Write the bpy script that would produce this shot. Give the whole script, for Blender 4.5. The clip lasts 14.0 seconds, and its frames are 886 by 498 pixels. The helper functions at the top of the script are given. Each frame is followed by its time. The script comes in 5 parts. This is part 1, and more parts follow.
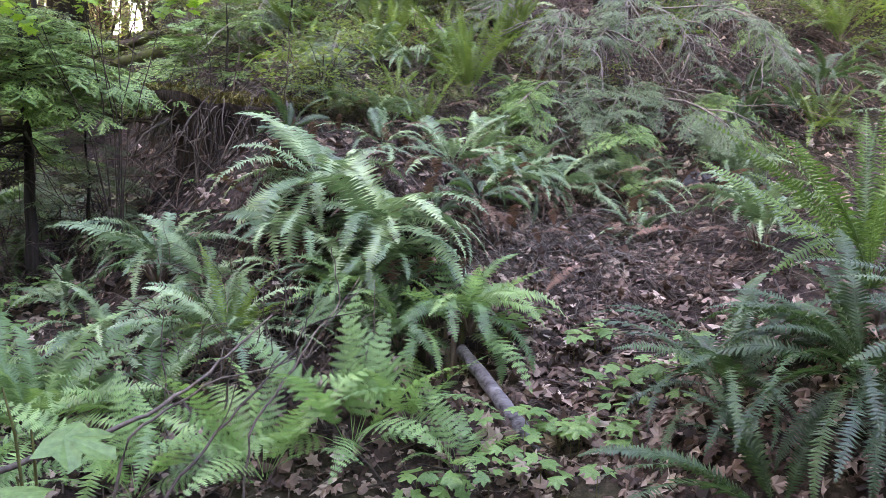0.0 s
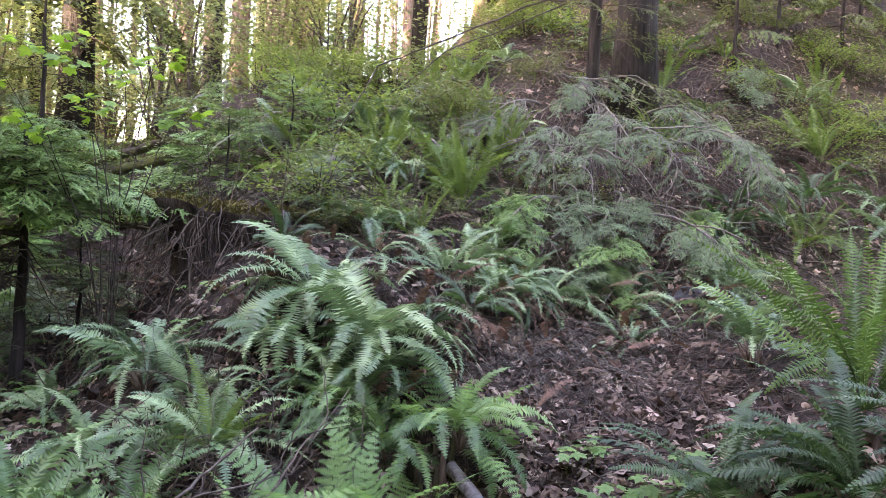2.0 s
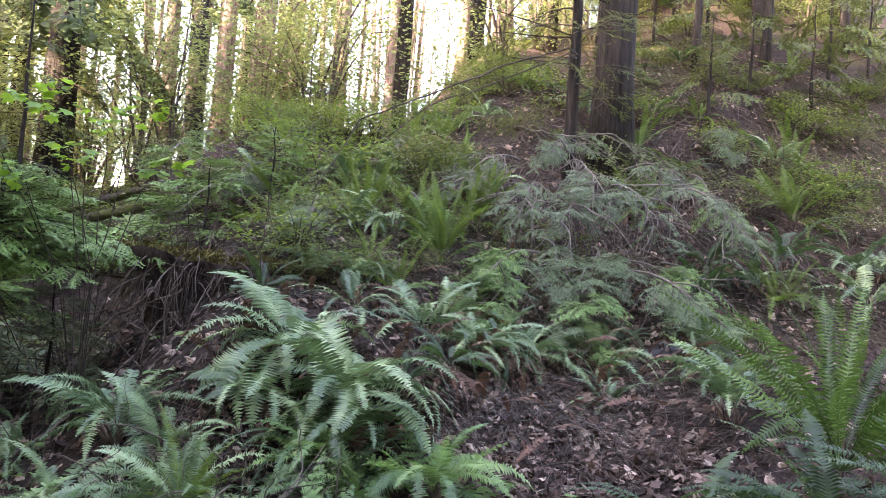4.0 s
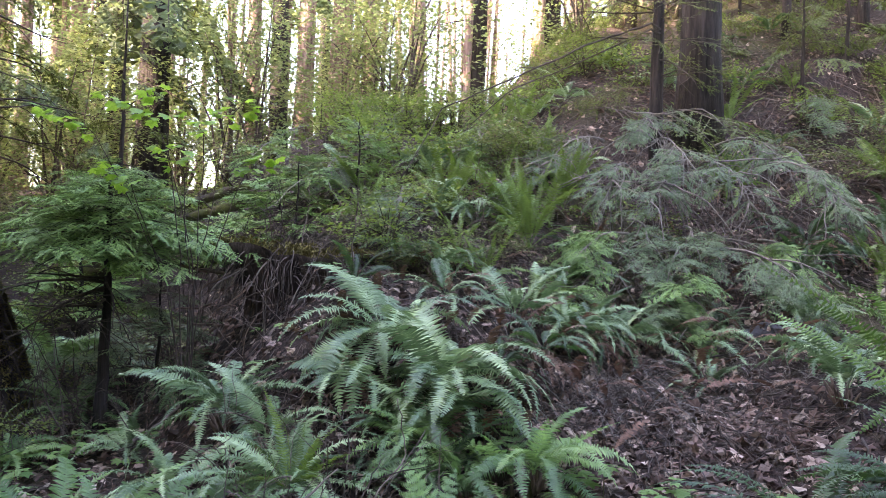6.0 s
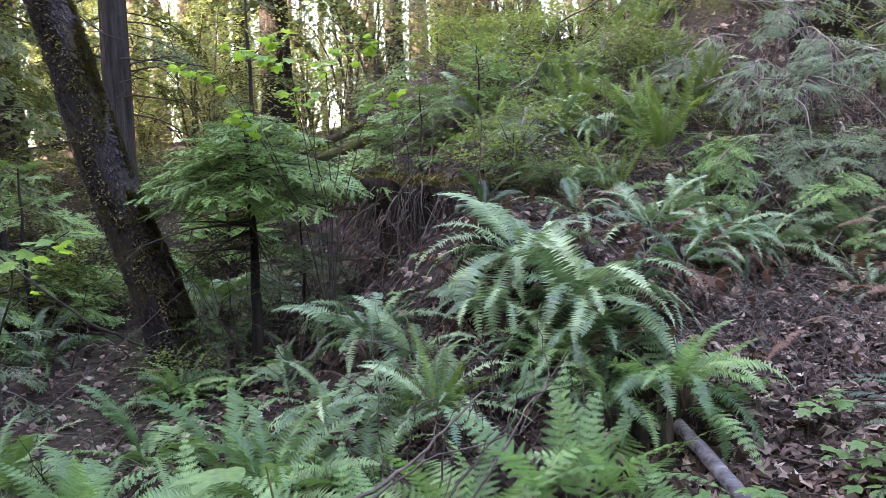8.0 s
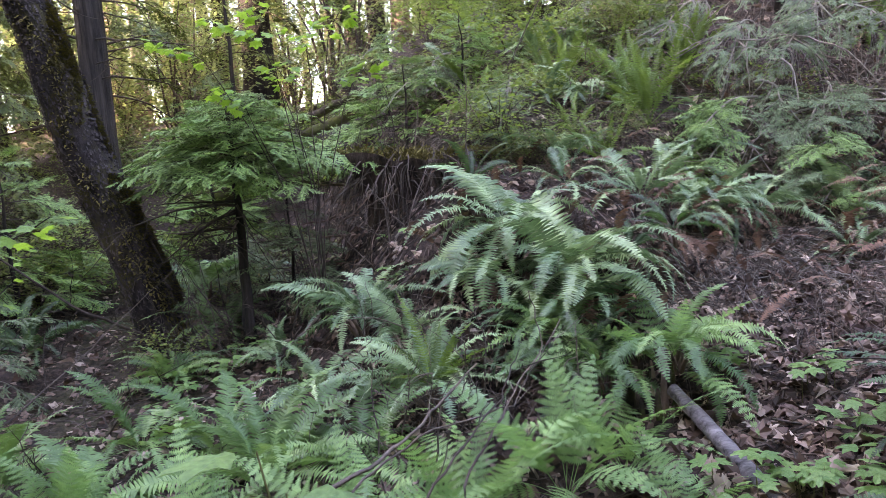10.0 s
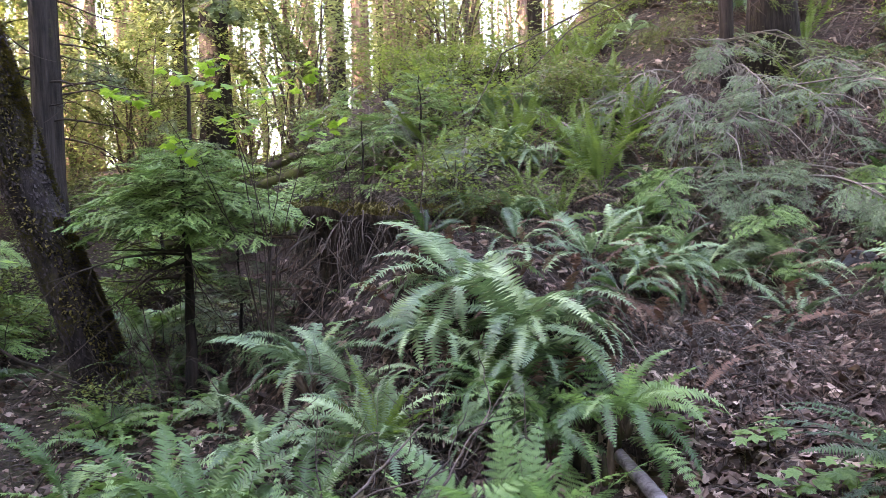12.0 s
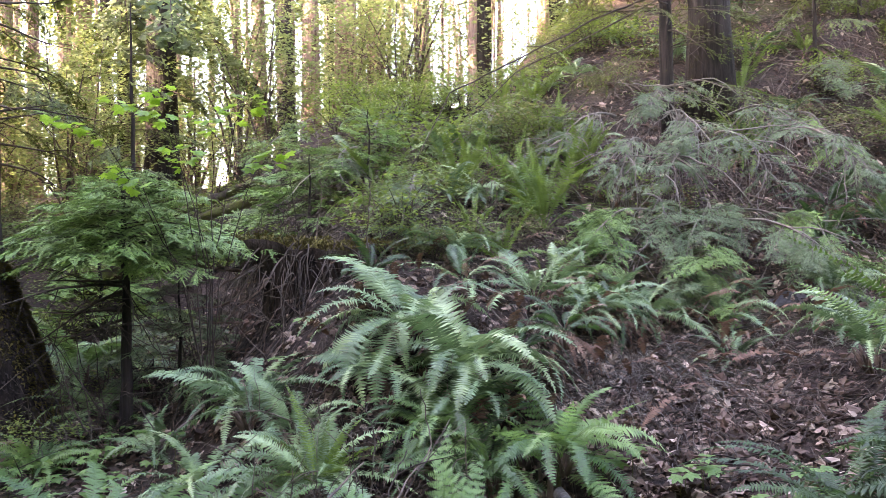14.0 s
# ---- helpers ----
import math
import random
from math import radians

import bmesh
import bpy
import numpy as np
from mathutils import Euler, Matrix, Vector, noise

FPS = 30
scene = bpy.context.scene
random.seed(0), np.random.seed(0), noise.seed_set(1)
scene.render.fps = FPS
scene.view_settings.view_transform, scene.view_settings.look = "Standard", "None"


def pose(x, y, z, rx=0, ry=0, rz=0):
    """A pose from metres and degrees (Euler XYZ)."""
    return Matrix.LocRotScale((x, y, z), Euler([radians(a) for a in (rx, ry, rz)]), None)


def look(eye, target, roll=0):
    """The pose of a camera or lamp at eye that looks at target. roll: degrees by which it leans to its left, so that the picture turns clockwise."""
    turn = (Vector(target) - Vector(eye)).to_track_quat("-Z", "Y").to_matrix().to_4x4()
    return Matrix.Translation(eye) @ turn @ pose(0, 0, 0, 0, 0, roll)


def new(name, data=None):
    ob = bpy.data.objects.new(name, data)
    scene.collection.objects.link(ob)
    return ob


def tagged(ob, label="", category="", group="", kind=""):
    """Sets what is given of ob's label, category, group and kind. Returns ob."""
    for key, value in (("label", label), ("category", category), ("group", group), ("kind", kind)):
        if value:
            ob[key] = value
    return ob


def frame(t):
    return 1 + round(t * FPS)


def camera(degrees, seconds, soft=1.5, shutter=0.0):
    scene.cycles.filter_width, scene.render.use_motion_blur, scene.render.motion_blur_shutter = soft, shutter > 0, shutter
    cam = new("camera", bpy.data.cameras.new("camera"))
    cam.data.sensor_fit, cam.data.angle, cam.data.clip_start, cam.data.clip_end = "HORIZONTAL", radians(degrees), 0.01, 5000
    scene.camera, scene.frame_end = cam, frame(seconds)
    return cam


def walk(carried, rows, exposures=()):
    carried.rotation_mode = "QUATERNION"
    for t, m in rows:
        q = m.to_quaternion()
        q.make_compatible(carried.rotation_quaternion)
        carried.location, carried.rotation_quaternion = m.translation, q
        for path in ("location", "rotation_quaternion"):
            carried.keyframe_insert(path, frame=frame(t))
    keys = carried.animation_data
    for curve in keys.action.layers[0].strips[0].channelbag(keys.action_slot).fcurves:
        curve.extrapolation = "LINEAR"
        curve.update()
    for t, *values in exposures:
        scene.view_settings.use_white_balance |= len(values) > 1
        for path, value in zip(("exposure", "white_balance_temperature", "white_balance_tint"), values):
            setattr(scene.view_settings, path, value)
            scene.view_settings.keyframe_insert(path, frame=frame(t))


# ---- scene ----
cam = camera(60.77, 14.0, 0.65)
walk(cam, [
    (0.0, look((0.067, -0.012, 1.592), (1.785, 7.666, 0.148), 2.18)),
    (0.5, look((0.067, -0.003, 1.598), (1.819, 7.714, 0.422), 2.37)),
    (1.0, look((0.067, -0.006, 1.603), (1.844, 7.748, 0.754), 2.65)),
    (1.5, look((0.067, -0.014, 1.609), (1.854, 7.764, 1.056), 2.94)),
    (2.0, look((0.068, -0.016, 1.612), (1.838, 7.780, 1.301), 3.16)),
    (2.5, look((0.067, -0.018, 1.615), (1.857, 7.779, 1.541), 3.38)),
    (3.0, look((0.070, -0.024, 1.626), (2.006, 7.737, 1.731), 3.80)),
    (3.2, look((0.068, -0.025, 1.628), (2.070, 7.719, 1.786), 4.05)),
    (5.3, look((0.033, -0.012, 1.630), (1.681, 7.812, 1.893), 3.82)),
    (5.5, look((0.027, -0.005, 1.626), (1.508, 7.854, 1.827), 3.15)),
    (6.0, look((0.012, -0.014, 1.609), (1.137, 7.906, 1.687), 2.01)),
    (6.5, look((0.009, -0.011, 1.603), (0.691, 7.958, 1.427), 1.00)),
    (7.0, look((0.004, -0.004, 1.602), (0.266, 7.979, 1.159), -0.03)),
    (7.5, look((-0.000, 0.000, 1.600), (0.000, 7.979, 1.025), -0.98)),
    (8.0, look((-0.001, 0.003, 1.602), (-0.225, 7.969, 0.900), -2.56)),
    (8.2, look((-0.002, 0.004, 1.602), (-0.280, 7.965, 0.867), -3.25)),
    (10.3, look((0.001, 0.047, 1.597), (-0.106, 7.984, 0.597), -4.58)),
    (10.5, look((0.002, 0.048, 1.598), (-0.016, 7.992, 0.660), -4.17)),
    (11.0, look((0.002, 0.047, 1.600), (0.204, 8.014, 0.903), -2.87)),
    (11.5, look((0.004, 0.044, 1.602), (0.345, 8.021, 1.095), -2.40)),
    (12.0, look((0.005, 0.042, 1.604), (0.404, 8.021, 1.179), -2.14)),
    (12.5, look((0.006, 0.043, 1.605), (0.450, 8.022, 1.231), -1.91)),
    (13.0, look((0.010, 0.036, 1.608), (0.562, 8.013, 1.343), -1.56)),
    (13.5, look((0.014, 0.032, 1.610), (0.746, 7.997, 1.438), -1.41)),
    (14.0, look((0.021, 0.023, 1.617), (0.979, 7.965, 1.536), -1.07)),
], [(0.0, 4.85, 7900, 31), (3.0, 4.56, 7900, 31), (5.5, 4.4, 7400, 29), (8.0, 4.66, 7500, 29), (11.0, 4.64, 7900, 31), (14.0, 4.72, 7900, 31)])

# ---------------------------------------------------------------- light
SUN_AZ, SUN_EL = -112.0, 33.0  # degrees from +y towards +x, and above the horizon
world = bpy.data.worlds.new("world")
scene.world = world
world.use_nodes = True
wn, wl = world.node_tree.nodes, world.node_tree.links
sky = wn.new("ShaderNodeTexSky")
sky.sky_type, sky.sun_disc = "NISHITA", False
sky.sun_elevation, sky.sun_rotation = radians(SUN_EL), radians(SUN_AZ)
sky.air_density, sky.dust_density = 1.0, 2.0
wl.new(sky.outputs[0], wn["Background"].inputs[0])
wn["Background"].inputs[1].default_value = 0.15

sun_data = bpy.data.lights.new("sun", "SUN")
sun_data.energy, sun_data.angle, sun_data.color = 2.0, radians(0.6), (1.0, 0.9, 0.74)
sun = new("sun", sun_data)
sun.matrix_world = look(
    (60 * math.sin(radians(SUN_AZ)), 60 * math.cos(radians(SUN_AZ)), 60 * math.tan(radians(SUN_EL))), (0, 0, 0))


# ---------------------------------------------------------------- materials
def node_material(name):
    m = bpy.data.materials.new(name)
    m.use_nodes = True
    n, l = m.node_tree.nodes, m.node_tree.links
    return m, n, l, n["Principled BSDF"]


def ramp(n, l, source, stops):
    r = n.new("ShaderNodeValToRGB")
    while len(r.color_ramp.elements) < len(stops):
        r.color_ramp.elements.new(0.5)
    for e, (p, c) in zip(r.color_ramp.elements, stops):
        e.position, e.color = p, (*c, 1)
    l.new(source, r.inputs[0])
    return r.outputs[0]


def noise_node(n, l, scale, detail=4.0, rough=0.6, stretch=None):
    c = n.new("ShaderNodeTexCoord")
    t = n.new("ShaderNodeTexNoise")
    t.inputs["Scale"].default_value, t.inputs["Detail"].default_value = scale, detail
    t.inputs["Roughness"].default_value = rough
    if stretch:
        mp = n.new("ShaderNodeMapping")
        mp.inputs["Scale"].default_value = stretch
        l.new(c.outputs["Object"], mp.inputs[0])
        l.new(mp.outputs[0], t.inputs["Vector"])
    else:
        l.new(c.outputs["Object"], t.inputs["Vector"])
    return t.outputs["Fac"]


def mixed(n, l, a, b, fac, mode="MIX"):
    x = n.new("ShaderNodeMix")
    x.data_type, x.blend_type = "RGBA", mode
    for value, slot in ((fac, 0), (a, 6), (b, 7)):
        if isinstance(value, (int, float)):
            x.inputs[slot].default_value = value
        elif isinstance(value, tuple):
            x.inputs[slot].default_value = (*value, 1)
        else:
            l.new(value, x.inputs[slot])
    return x.outputs[2]


def bump(n, l, b, height_out, strength, distance):
    k = n.new("ShaderNodeBump")
    k.inputs["Strength"].default_value, k.inputs["Distance"].default_value = strength, distance
    l.new(height_out, k.inputs["Height"])
    l.new(k.outputs[0], b.inputs["Normal"])


def leaf_material(name, stops, through_colour, rough=0.45, sheer=0.35, island=False, spec=0.5):
    """Green leaf: a different tone for each leaf, blotches within it, and light that shines through."""
    m, n, l, b = node_material(name)
    if island:
        g = n.new("ShaderNodeNewGeometry")
        rnd = g.outputs["Random Per Island"]
    else:
        rnd = n.new("ShaderNodeObjectInfo").outputs["Random"]
    base = ramp(n, l, rnd, stops)
    blotch = noise_node(n, l, 9.0, 3.0)
    tone = ramp(n, l, blotch, [(0.3, (0.5, 0.54, 0.5)), (0.7, (1.35, 1.3, 1.22))])
    col = mixed(n, l, base, tone, 1.0, "MULTIPLY")
    l.new(col, b.inputs["Base Color"])
    b.inputs["Roughness"].default_value = rough
    b.inputs["Specular IOR Level"].default_value = spec
    t = n.new("ShaderNodeBsdfTranslucent")
    tc = mixed(n, l, col, through_colour, 0.5)
    l.new(tc, t.inputs[0])
    s = n.new("ShaderNodeMixShader")
    s.inputs[0].default_value = sheer
    l.new(b.outputs[0], s.inputs[1])
    l.new(t.outputs[0], s.inputs[2])
    l.new(s.outputs[0], n["Material Output"].inputs[0])
    return m


def bark_material(name, dark, light, moss=None, moss_amount=0.45, scale=14.0, grain=(1, 1, 0.22), depth=0.02):
    m, n, l, b = node_material(name)
    g = noise_node(n, l, scale, 6.0, 0.65, grain)
    big = noise_node(n, l, 2.3, 3.0)
    col = ramp(n, l, g, [(0.3, dark), (0.52, tuple((p + q) / 2 for p, q in zip(dark, light))), (0.72, light)])
    col = mixed(n, l, col, ramp(n, l, big, [(0.3, (0.65, 0.65, 0.68)), (0.75, (1.15, 1.1, 1.05))]), 1.0, "MULTIPLY")
    if moss:
        w = noise_node(n, l, 3.1, 6.0, 0.7)
        fac = ramp(n, l, w, [(1 - moss_amount - 0.1, (0, 0, 0)), (1 - moss_amount + 0.06, (1, 1, 1))])
        fine = noise_node(n, l, 90.0, 2.0)
        green = ramp(n, l, fine, [(0.3, tuple(c * 0.5 for c in moss)), (0.7, moss)])
        col = mixed(n, l, col, green, fac)
    l.new(col, b.inputs["Base Color"])
    b.inputs["Roughness"].default_value = 0.9
    b.inputs["Specular IOR Level"].default_value = 0.25
    bump(n, l, b, g, 0.9, depth)
    return m


def litter_material(name, stops, rough=0.75, sheer=0.12):
    return leaf_material(name, stops, (0.35, 0.2, 0.1), rough, sheer, True, 0.35)


FERN = leaf_material("sword_fern_leaf", [(0.0, (0.05, 0.105, 0.055)), (0.5, (0.15, 0.245, 0.125)), (1.0, (0.31, 0.43, 0.225))],
                     (0.2, 0.36, 0.09), 0.34, 0.2)
FERN_FRESH = leaf_material("fresh_fern_leaf", [(0.0, (0.045, 0.11, 0.045)), (0.5, (0.105, 0.2, 0.075)), (1.0, (0.21, 0.345, 0.13))],
                           (0.28, 0.5, 0.09), 0.4, 0.28)
# Deep green copy of the fern leaf, with shade put into its colour.
FERN_DARK_SHADE = leaf_material("dark_fern_leaf_painted_shade", [(0.0, (0.018, 0.042, 0.02)), (0.6, (0.035, 0.075, 0.034)), (1.0, (0.07, 0.125, 0.052))],
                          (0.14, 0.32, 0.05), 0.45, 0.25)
FERN_BRIGHT = leaf_material("young_fern_leaf", [(0.0, (0.02, 0.052, 0.016)), (0.5, (0.045, 0.105, 0.026)), (1.0, (0.11, 0.205, 0.045))],
                            (0.26, 0.5, 0.06), 0.42, 0.28)
FERN_OLIVE = leaf_material("olive_fern_leaf", [(0.0, (0.06, 0.11, 0.025)), (0.5, (0.085, 0.16, 0.03)), (1.0, (0.12, 0.21, 0.04))],
                            (0.3, 0.42, 0.06), 0.5, 0.35)
FERN_LADY = leaf_material("lady_fern_leaf", [(0.0, (0.1, 0.2, 0.08)), (0.5, (0.165, 0.3, 0.115)), (1.0, (0.25, 0.41, 0.16))],
                          (0.3, 0.58, 0.1), 0.55, 0.4)
FERN_DEAD = leaf_material("dead_fern_leaf", [(0.0, (0.075, 0.04, 0.028)), (0.6, (0.15, 0.082, 0.058)), (1.0, (0.25, 0.165, 0.13))],
                          (0.3, 0.14, 0.06), 0.8, 0.15)
MAPLE_LEAF = leaf_material("maple_leaf_green", [(0.0, (0.08, 0.19, 0.03)), (0.5, (0.13, 0.27, 0.04)), (1.0, (0.2, 0.36, 0.055))],
                           (0.45, 0.72, 0.06), 0.5, 0.45)
SEEDLING = leaf_material("seedling_leaf", [(0.0, (0.075, 0.165, 0.05)), (1.0, (0.14, 0.25, 0.075))], (0.3, 0.55, 0.1), 0.5, 0.35)
SHRUB = leaf_material("shrub_leaf", [(0.0, (0.025, 0.045, 0.014)), (0.5, (0.07, 0.11, 0.03)), (1.0, (0.19, 0.25, 0.065))],
                      (0.35, 0.5, 0.06), 0.5, 0.4, True)
BRUSH = leaf_material("brush_leaf", [(0.0, (0.022, 0.04, 0.016)), (0.4, (0.06, 0.09, 0.035)), (0.75, (0.13, 0.16, 0.065)), (1.0, (0.2, 0.15, 0.09))],
                      (0.3, 0.36, 0.08), 0.5, 0.35, True)
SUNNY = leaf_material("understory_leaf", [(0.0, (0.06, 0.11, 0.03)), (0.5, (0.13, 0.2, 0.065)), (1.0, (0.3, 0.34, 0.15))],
                      (0.4, 0.46, 0.17), 0.5, 0.44, True)
NEEDLE = leaf_material("hemlock_needle", [(0.0, (0.07, 0.15, 0.045)), (0.5, (0.135, 0.25, 0.075)), (1.0, (0.24, 0.38, 0.115))],
                       (0.22, 0.42, 0.06), 0.5, 0.25, True)
NEEDLE_GREY = leaf_material("cedar_spray", [(0.0, (0.032, 0.066, 0.032)), (0.5, (0.075, 0.125, 0.056)), (1.0, (0.175, 0.25, 0.12))],
                            (0.25, 0.4, 0.14), 0.5, 0.2, True)
NEEDLE_FAR = leaf_material("canopy_needle", [(0.0, (0.03, 0.06, 0.02)), (0.5, (0.06, 0.1, 0.03)), (1.0, (0.11, 0.16, 0.04))],
                           (0.35, 0.38, 0.08), 0.55, 0.3, True)
LITTER = litter_material("fallen_leaf", [(0.0, (0.02, 0.012, 0.01)), (0.35, (0.075, 0.047, 0.039)), (0.7, (0.2, 0.138, 0.117)),
                                         (1.0, (0.47, 0.37, 0.315))])
TWIG = bark_material("twig_bark", (0.05, 0.04, 0.033), (0.21, 0.172, 0.145), None, 0, 30.0, (1, 1, 1), 0.002)
TWIG_DARK = bark_material("dark_twig_bark", (0.03, 0.024, 0.02), (0.1, 0.08, 0.065), None, 0, 30.0, (1, 1, 1), 0.002)
TWIG_PALE = bark_material("weathered_twig", (0.1, 0.09, 0.078), (0.3, 0.28, 0.245), None, 0, 30.0, (1, 1, 1), 0.002)
STEM = bark_material("fern_stalk", (0.08, 0.09, 0.03), (0.17, 0.17, 0.06), None, 0, 30.0, (1, 1, 1), 0.001)
BARK = bark_material("conifer_bark", (0.01, 0.008, 0.007), (0.068, 0.056, 0.049), (0.09, 0.1, 0.03), 0.3, 22.0, (1, 1, 0.08), 0.04)
# Lit copy of the conifer bark: sunlight on far trunks is put into its colour.
BARK_PAINTED_SUN = bark_material("conifer_bark_painted_sunlit", (0.09, 0.06, 0.048), (0.42, 0.31, 0.25), None, 0, 18.0, (1, 1, 0.08), 0.04)
BARK_MAPLE = bark_material("mossy_maple_bark", (0.008, 0.006, 0.006), (0.06, 0.048, 0.046), (0.085, 0.075, 0.02), 0.42, 22.0, (1, 1, 0.4), 0.02)
BARK_FLAKE = bark_material("maple_bark_flake", (0.014, 0.011, 0.012), (0.12, 0.1, 0.102), None, 0, 30.0, (1, 1, 0.5), 0.01)
LOG_GREY = bark_material("weathered_log", (0.02, 0.018, 0.018), (0.33, 0.31, 0.32), (0.1, 0.11, 0.03), 0.3, 26.0, (0.15, 1, 1), 0.012)
LOG_DARK = bark_material("rotting_log", (0.016, 0.012, 0.01), (0.085, 0.065, 0.05), (0.1, 0.12, 0.03), 0.42, 10.0, (0.15, 1, 1), 0.02)
ROOT = bark_material("old_root", (0.045, 0.032, 0.024), (0.25, 0.185, 0.14), (0.13, 0.12, 0.03), 0.3, 16.0, (1, 1, 0.3), 0.015)
MOSS = bark_material("moss_cushion", (0.07, 0.065, 0.016), (0.27, 0.235, 0.065), None, 0, 40.0, (1, 1, 1), 0.015)
STUMP_WOOD = bark_material("rotten_stump_wood", (0.015, 0.011, 0.009), (0.12, 0.085, 0.065), (0.1, 0.095, 0.025), 0.25, 18.0, (1, 1, 0.15), 0.03)
STONE = bark_material("grey_rock", (0.05, 0.05, 0.055), (0.15, 0.15, 0.16), None, 0, 9.0, (1, 1, 1), 0.01)


def soil_material():
    m, n, l, b = node_material("forest_soil")
    fine = noise_node(n, l, 24.0, 8.0, 0.7)
    mid = noise_node(n, l, 3.0, 5.0, 0.6)
    big = noise_node(n, l, 0.55, 4.0, 0.6)
    col = ramp(n, l, fine, [(0.34, (0.006, 0.004, 0.003)), (0.52, (0.034, 0.023, 0.019)), (0.72, (0.11, 0.08, 0.068))])
    needles = ramp(n, l, mid, [(0.35, (0.75, 0.68, 0.66)), (0.7, (1.25, 1.15, 1.08))])
    col = mixed(n, l, col, needles, 1.0, "MULTIPLY")
    patch = ramp(n, l, big, [(0.52, (0, 0, 0)), (0.68, (1, 1, 1))])
    green = ramp(n, l, fine, [(0.3, (0.02, 0.028, 0.008)), (0.7, (0.09, 0.1, 0.025))])
    col = mixed(n, l, col, green, mixed(n, l, patch, (0.55, 0.55, 0.55), 1.0, "MULTIPLY"))
    l.new(col, b.inputs["Base Color"])
    b.inputs["Roughness"].default_value = 0.92
    b.inputs["Specular IOR Level"].default_value = 0.25
    bump(n, l, b, fine, 1.0, 0.03)
    return m


SOIL = soil_material()


# ---------------------------------------------------------------- mesh tools
class Shape:
    """Collects vertices and faces of one mesh."""

    def __init__(self):
        self.v, self.f = [], []

    def face(self, points):
        k = len(self.v)
        self.v.extend(tuple(p) for p in points)
        self.f.append(tuple(range(k, k + len(points))))

    def tube(self, path, radii, sides=5, rough=0.0, rng=random, join=None):
        k = len(self.v)
        path = [Vector(p) for p in path]
        for i, p in enumerate(path):
            d = (path[min(i + 1, len(path) - 1)] - path[max(i - 1, 0)]).normalized()
            a = d.cross(Vector((0.13, 0.21, 0.97))) if abs(d.z) < 0.9 else d.cross(Vector((1, 0.1, 0)))
            a.normalize()
            b = d.cross(a)
            r = radii[i] if isinstance(radii, (list, tuple)) else radii
            for s in range(sides):
                w = 2 * math.pi * s / sides
                q = r * (1 + (rng.uniform(-rough, rough) if rough else 0))
                self.v.append(tuple(p + (a * math.cos(w) + b * math.sin(w)) * q))
        for i in range(len(path) - 1):
            for s in range(sides):
                t = (s + 1) % sides
                self.f.append((k + i * sides + s, k + i * sides + t, k + (i + 1) * sides + t, k + (i + 1) * sides + s))
        n = k + (len(path) - 1) * sides
        self.f.append(tuple(range(n, n + sides)))
        foot = tuple(range(k + sides - 1, k - 1, -1))
        self.f.append(foot if join is None else foot + (join,))
        return k

    def add(self, other, m):
        k = len(self.v)
        self.v.extend(tuple(m @ Vector(p)) for p in other.v)
        self.f.extend(tuple(i + k for i in f) for f in other.f)

    def mesh(self, name, material, soft=True):
        me = bpy.data.meshes.new(name)
        me.from_pydata(self.v, [], self.f)
        if soft:
            me.polygons.foreach_set("use_smooth", [True] * len(me.polygons))
        me.materials.append(material)
        me.update()
        return me


def thing(name, m, label, category, group="", kind=""):
    ob = new(name)
    ob.empty_display_size = 0.1
    ob.matrix_basis = m
    return tagged(ob, label, category, group, kind)


def part(name, mesh, parent, m=None, label=""):
    ob = new(name, mesh)
    ob.parent = parent
    if m is not None:
        ob.matrix_basis = m
    return tagged(ob, label) if label else ob


def wobble(rng, start, heading, length, steps, bend, pull=0.0):
    """A crooked path from start along heading; pull turns it down (or up) as it goes."""
    p, d, out = Vector(start), Vector(heading).normalized(), [Vector(start)]
    for _ in range(steps):
        d = (d + Vector((rng.uniform(-bend, bend), rng.uniform(-bend, bend), rng.uniform(-bend, bend) - pull))).normalized()
        p = p + d * (length / steps)
        out.append(p.copy())
    return out

# ---------------------------------------------------------------- terrain
Y_LEFT = (-60, 0, 3, 5, 7.5, 10, 13, 18, 30, 60)
Z_LEFT = (-2, 0, 0.02, 0.2, 0.42, 1.2, 2.0, 2.6, 3.6, 5)
Y_MID = (-60, 0, 2, 2.9, 3.5, 3.95, 4.35, 5, 6, 8, 10, 12, 13.5, 18, 30, 60)
Z_MID = (-2, 0, 0.05, 0.18, 0.45, 0.72, 1.12, 1.32, 1.62, 2.4, 3.15, 3.8, 4.05, 4.3, 4.8, 5)
Y_RIGHT = (-60, 0, 2.2, 3, 4, 5.4, 6.5, 8, 10, 13, 20, 30, 60)
Z_RIGHT = (-2, 0, 0.15, 0.4, 0.68, 1.02, 1.6, 2.6, 3.9, 5.6, 8.4, 11, 13)


def smooth(a, b, v):
    u = min(1.0, max(0.0, (v - a) / (b - a)))
    return u * u * (3 - 2 * u)


def profile(y, ys, zs):
    """Height of one slope line, rounded over half a metre."""
    w = 0.12 + 0.02 * abs(y)
    return float(np.mean(np.interp((y - 2 * w, y - w, y, y + w, y + 2 * w), ys, zs)))


def hump(x, y, cx, cy, rx, ry, h):
    return h * math.exp(-(((x - cx) / rx) ** 2 + ((y - cy) / ry) ** 2))


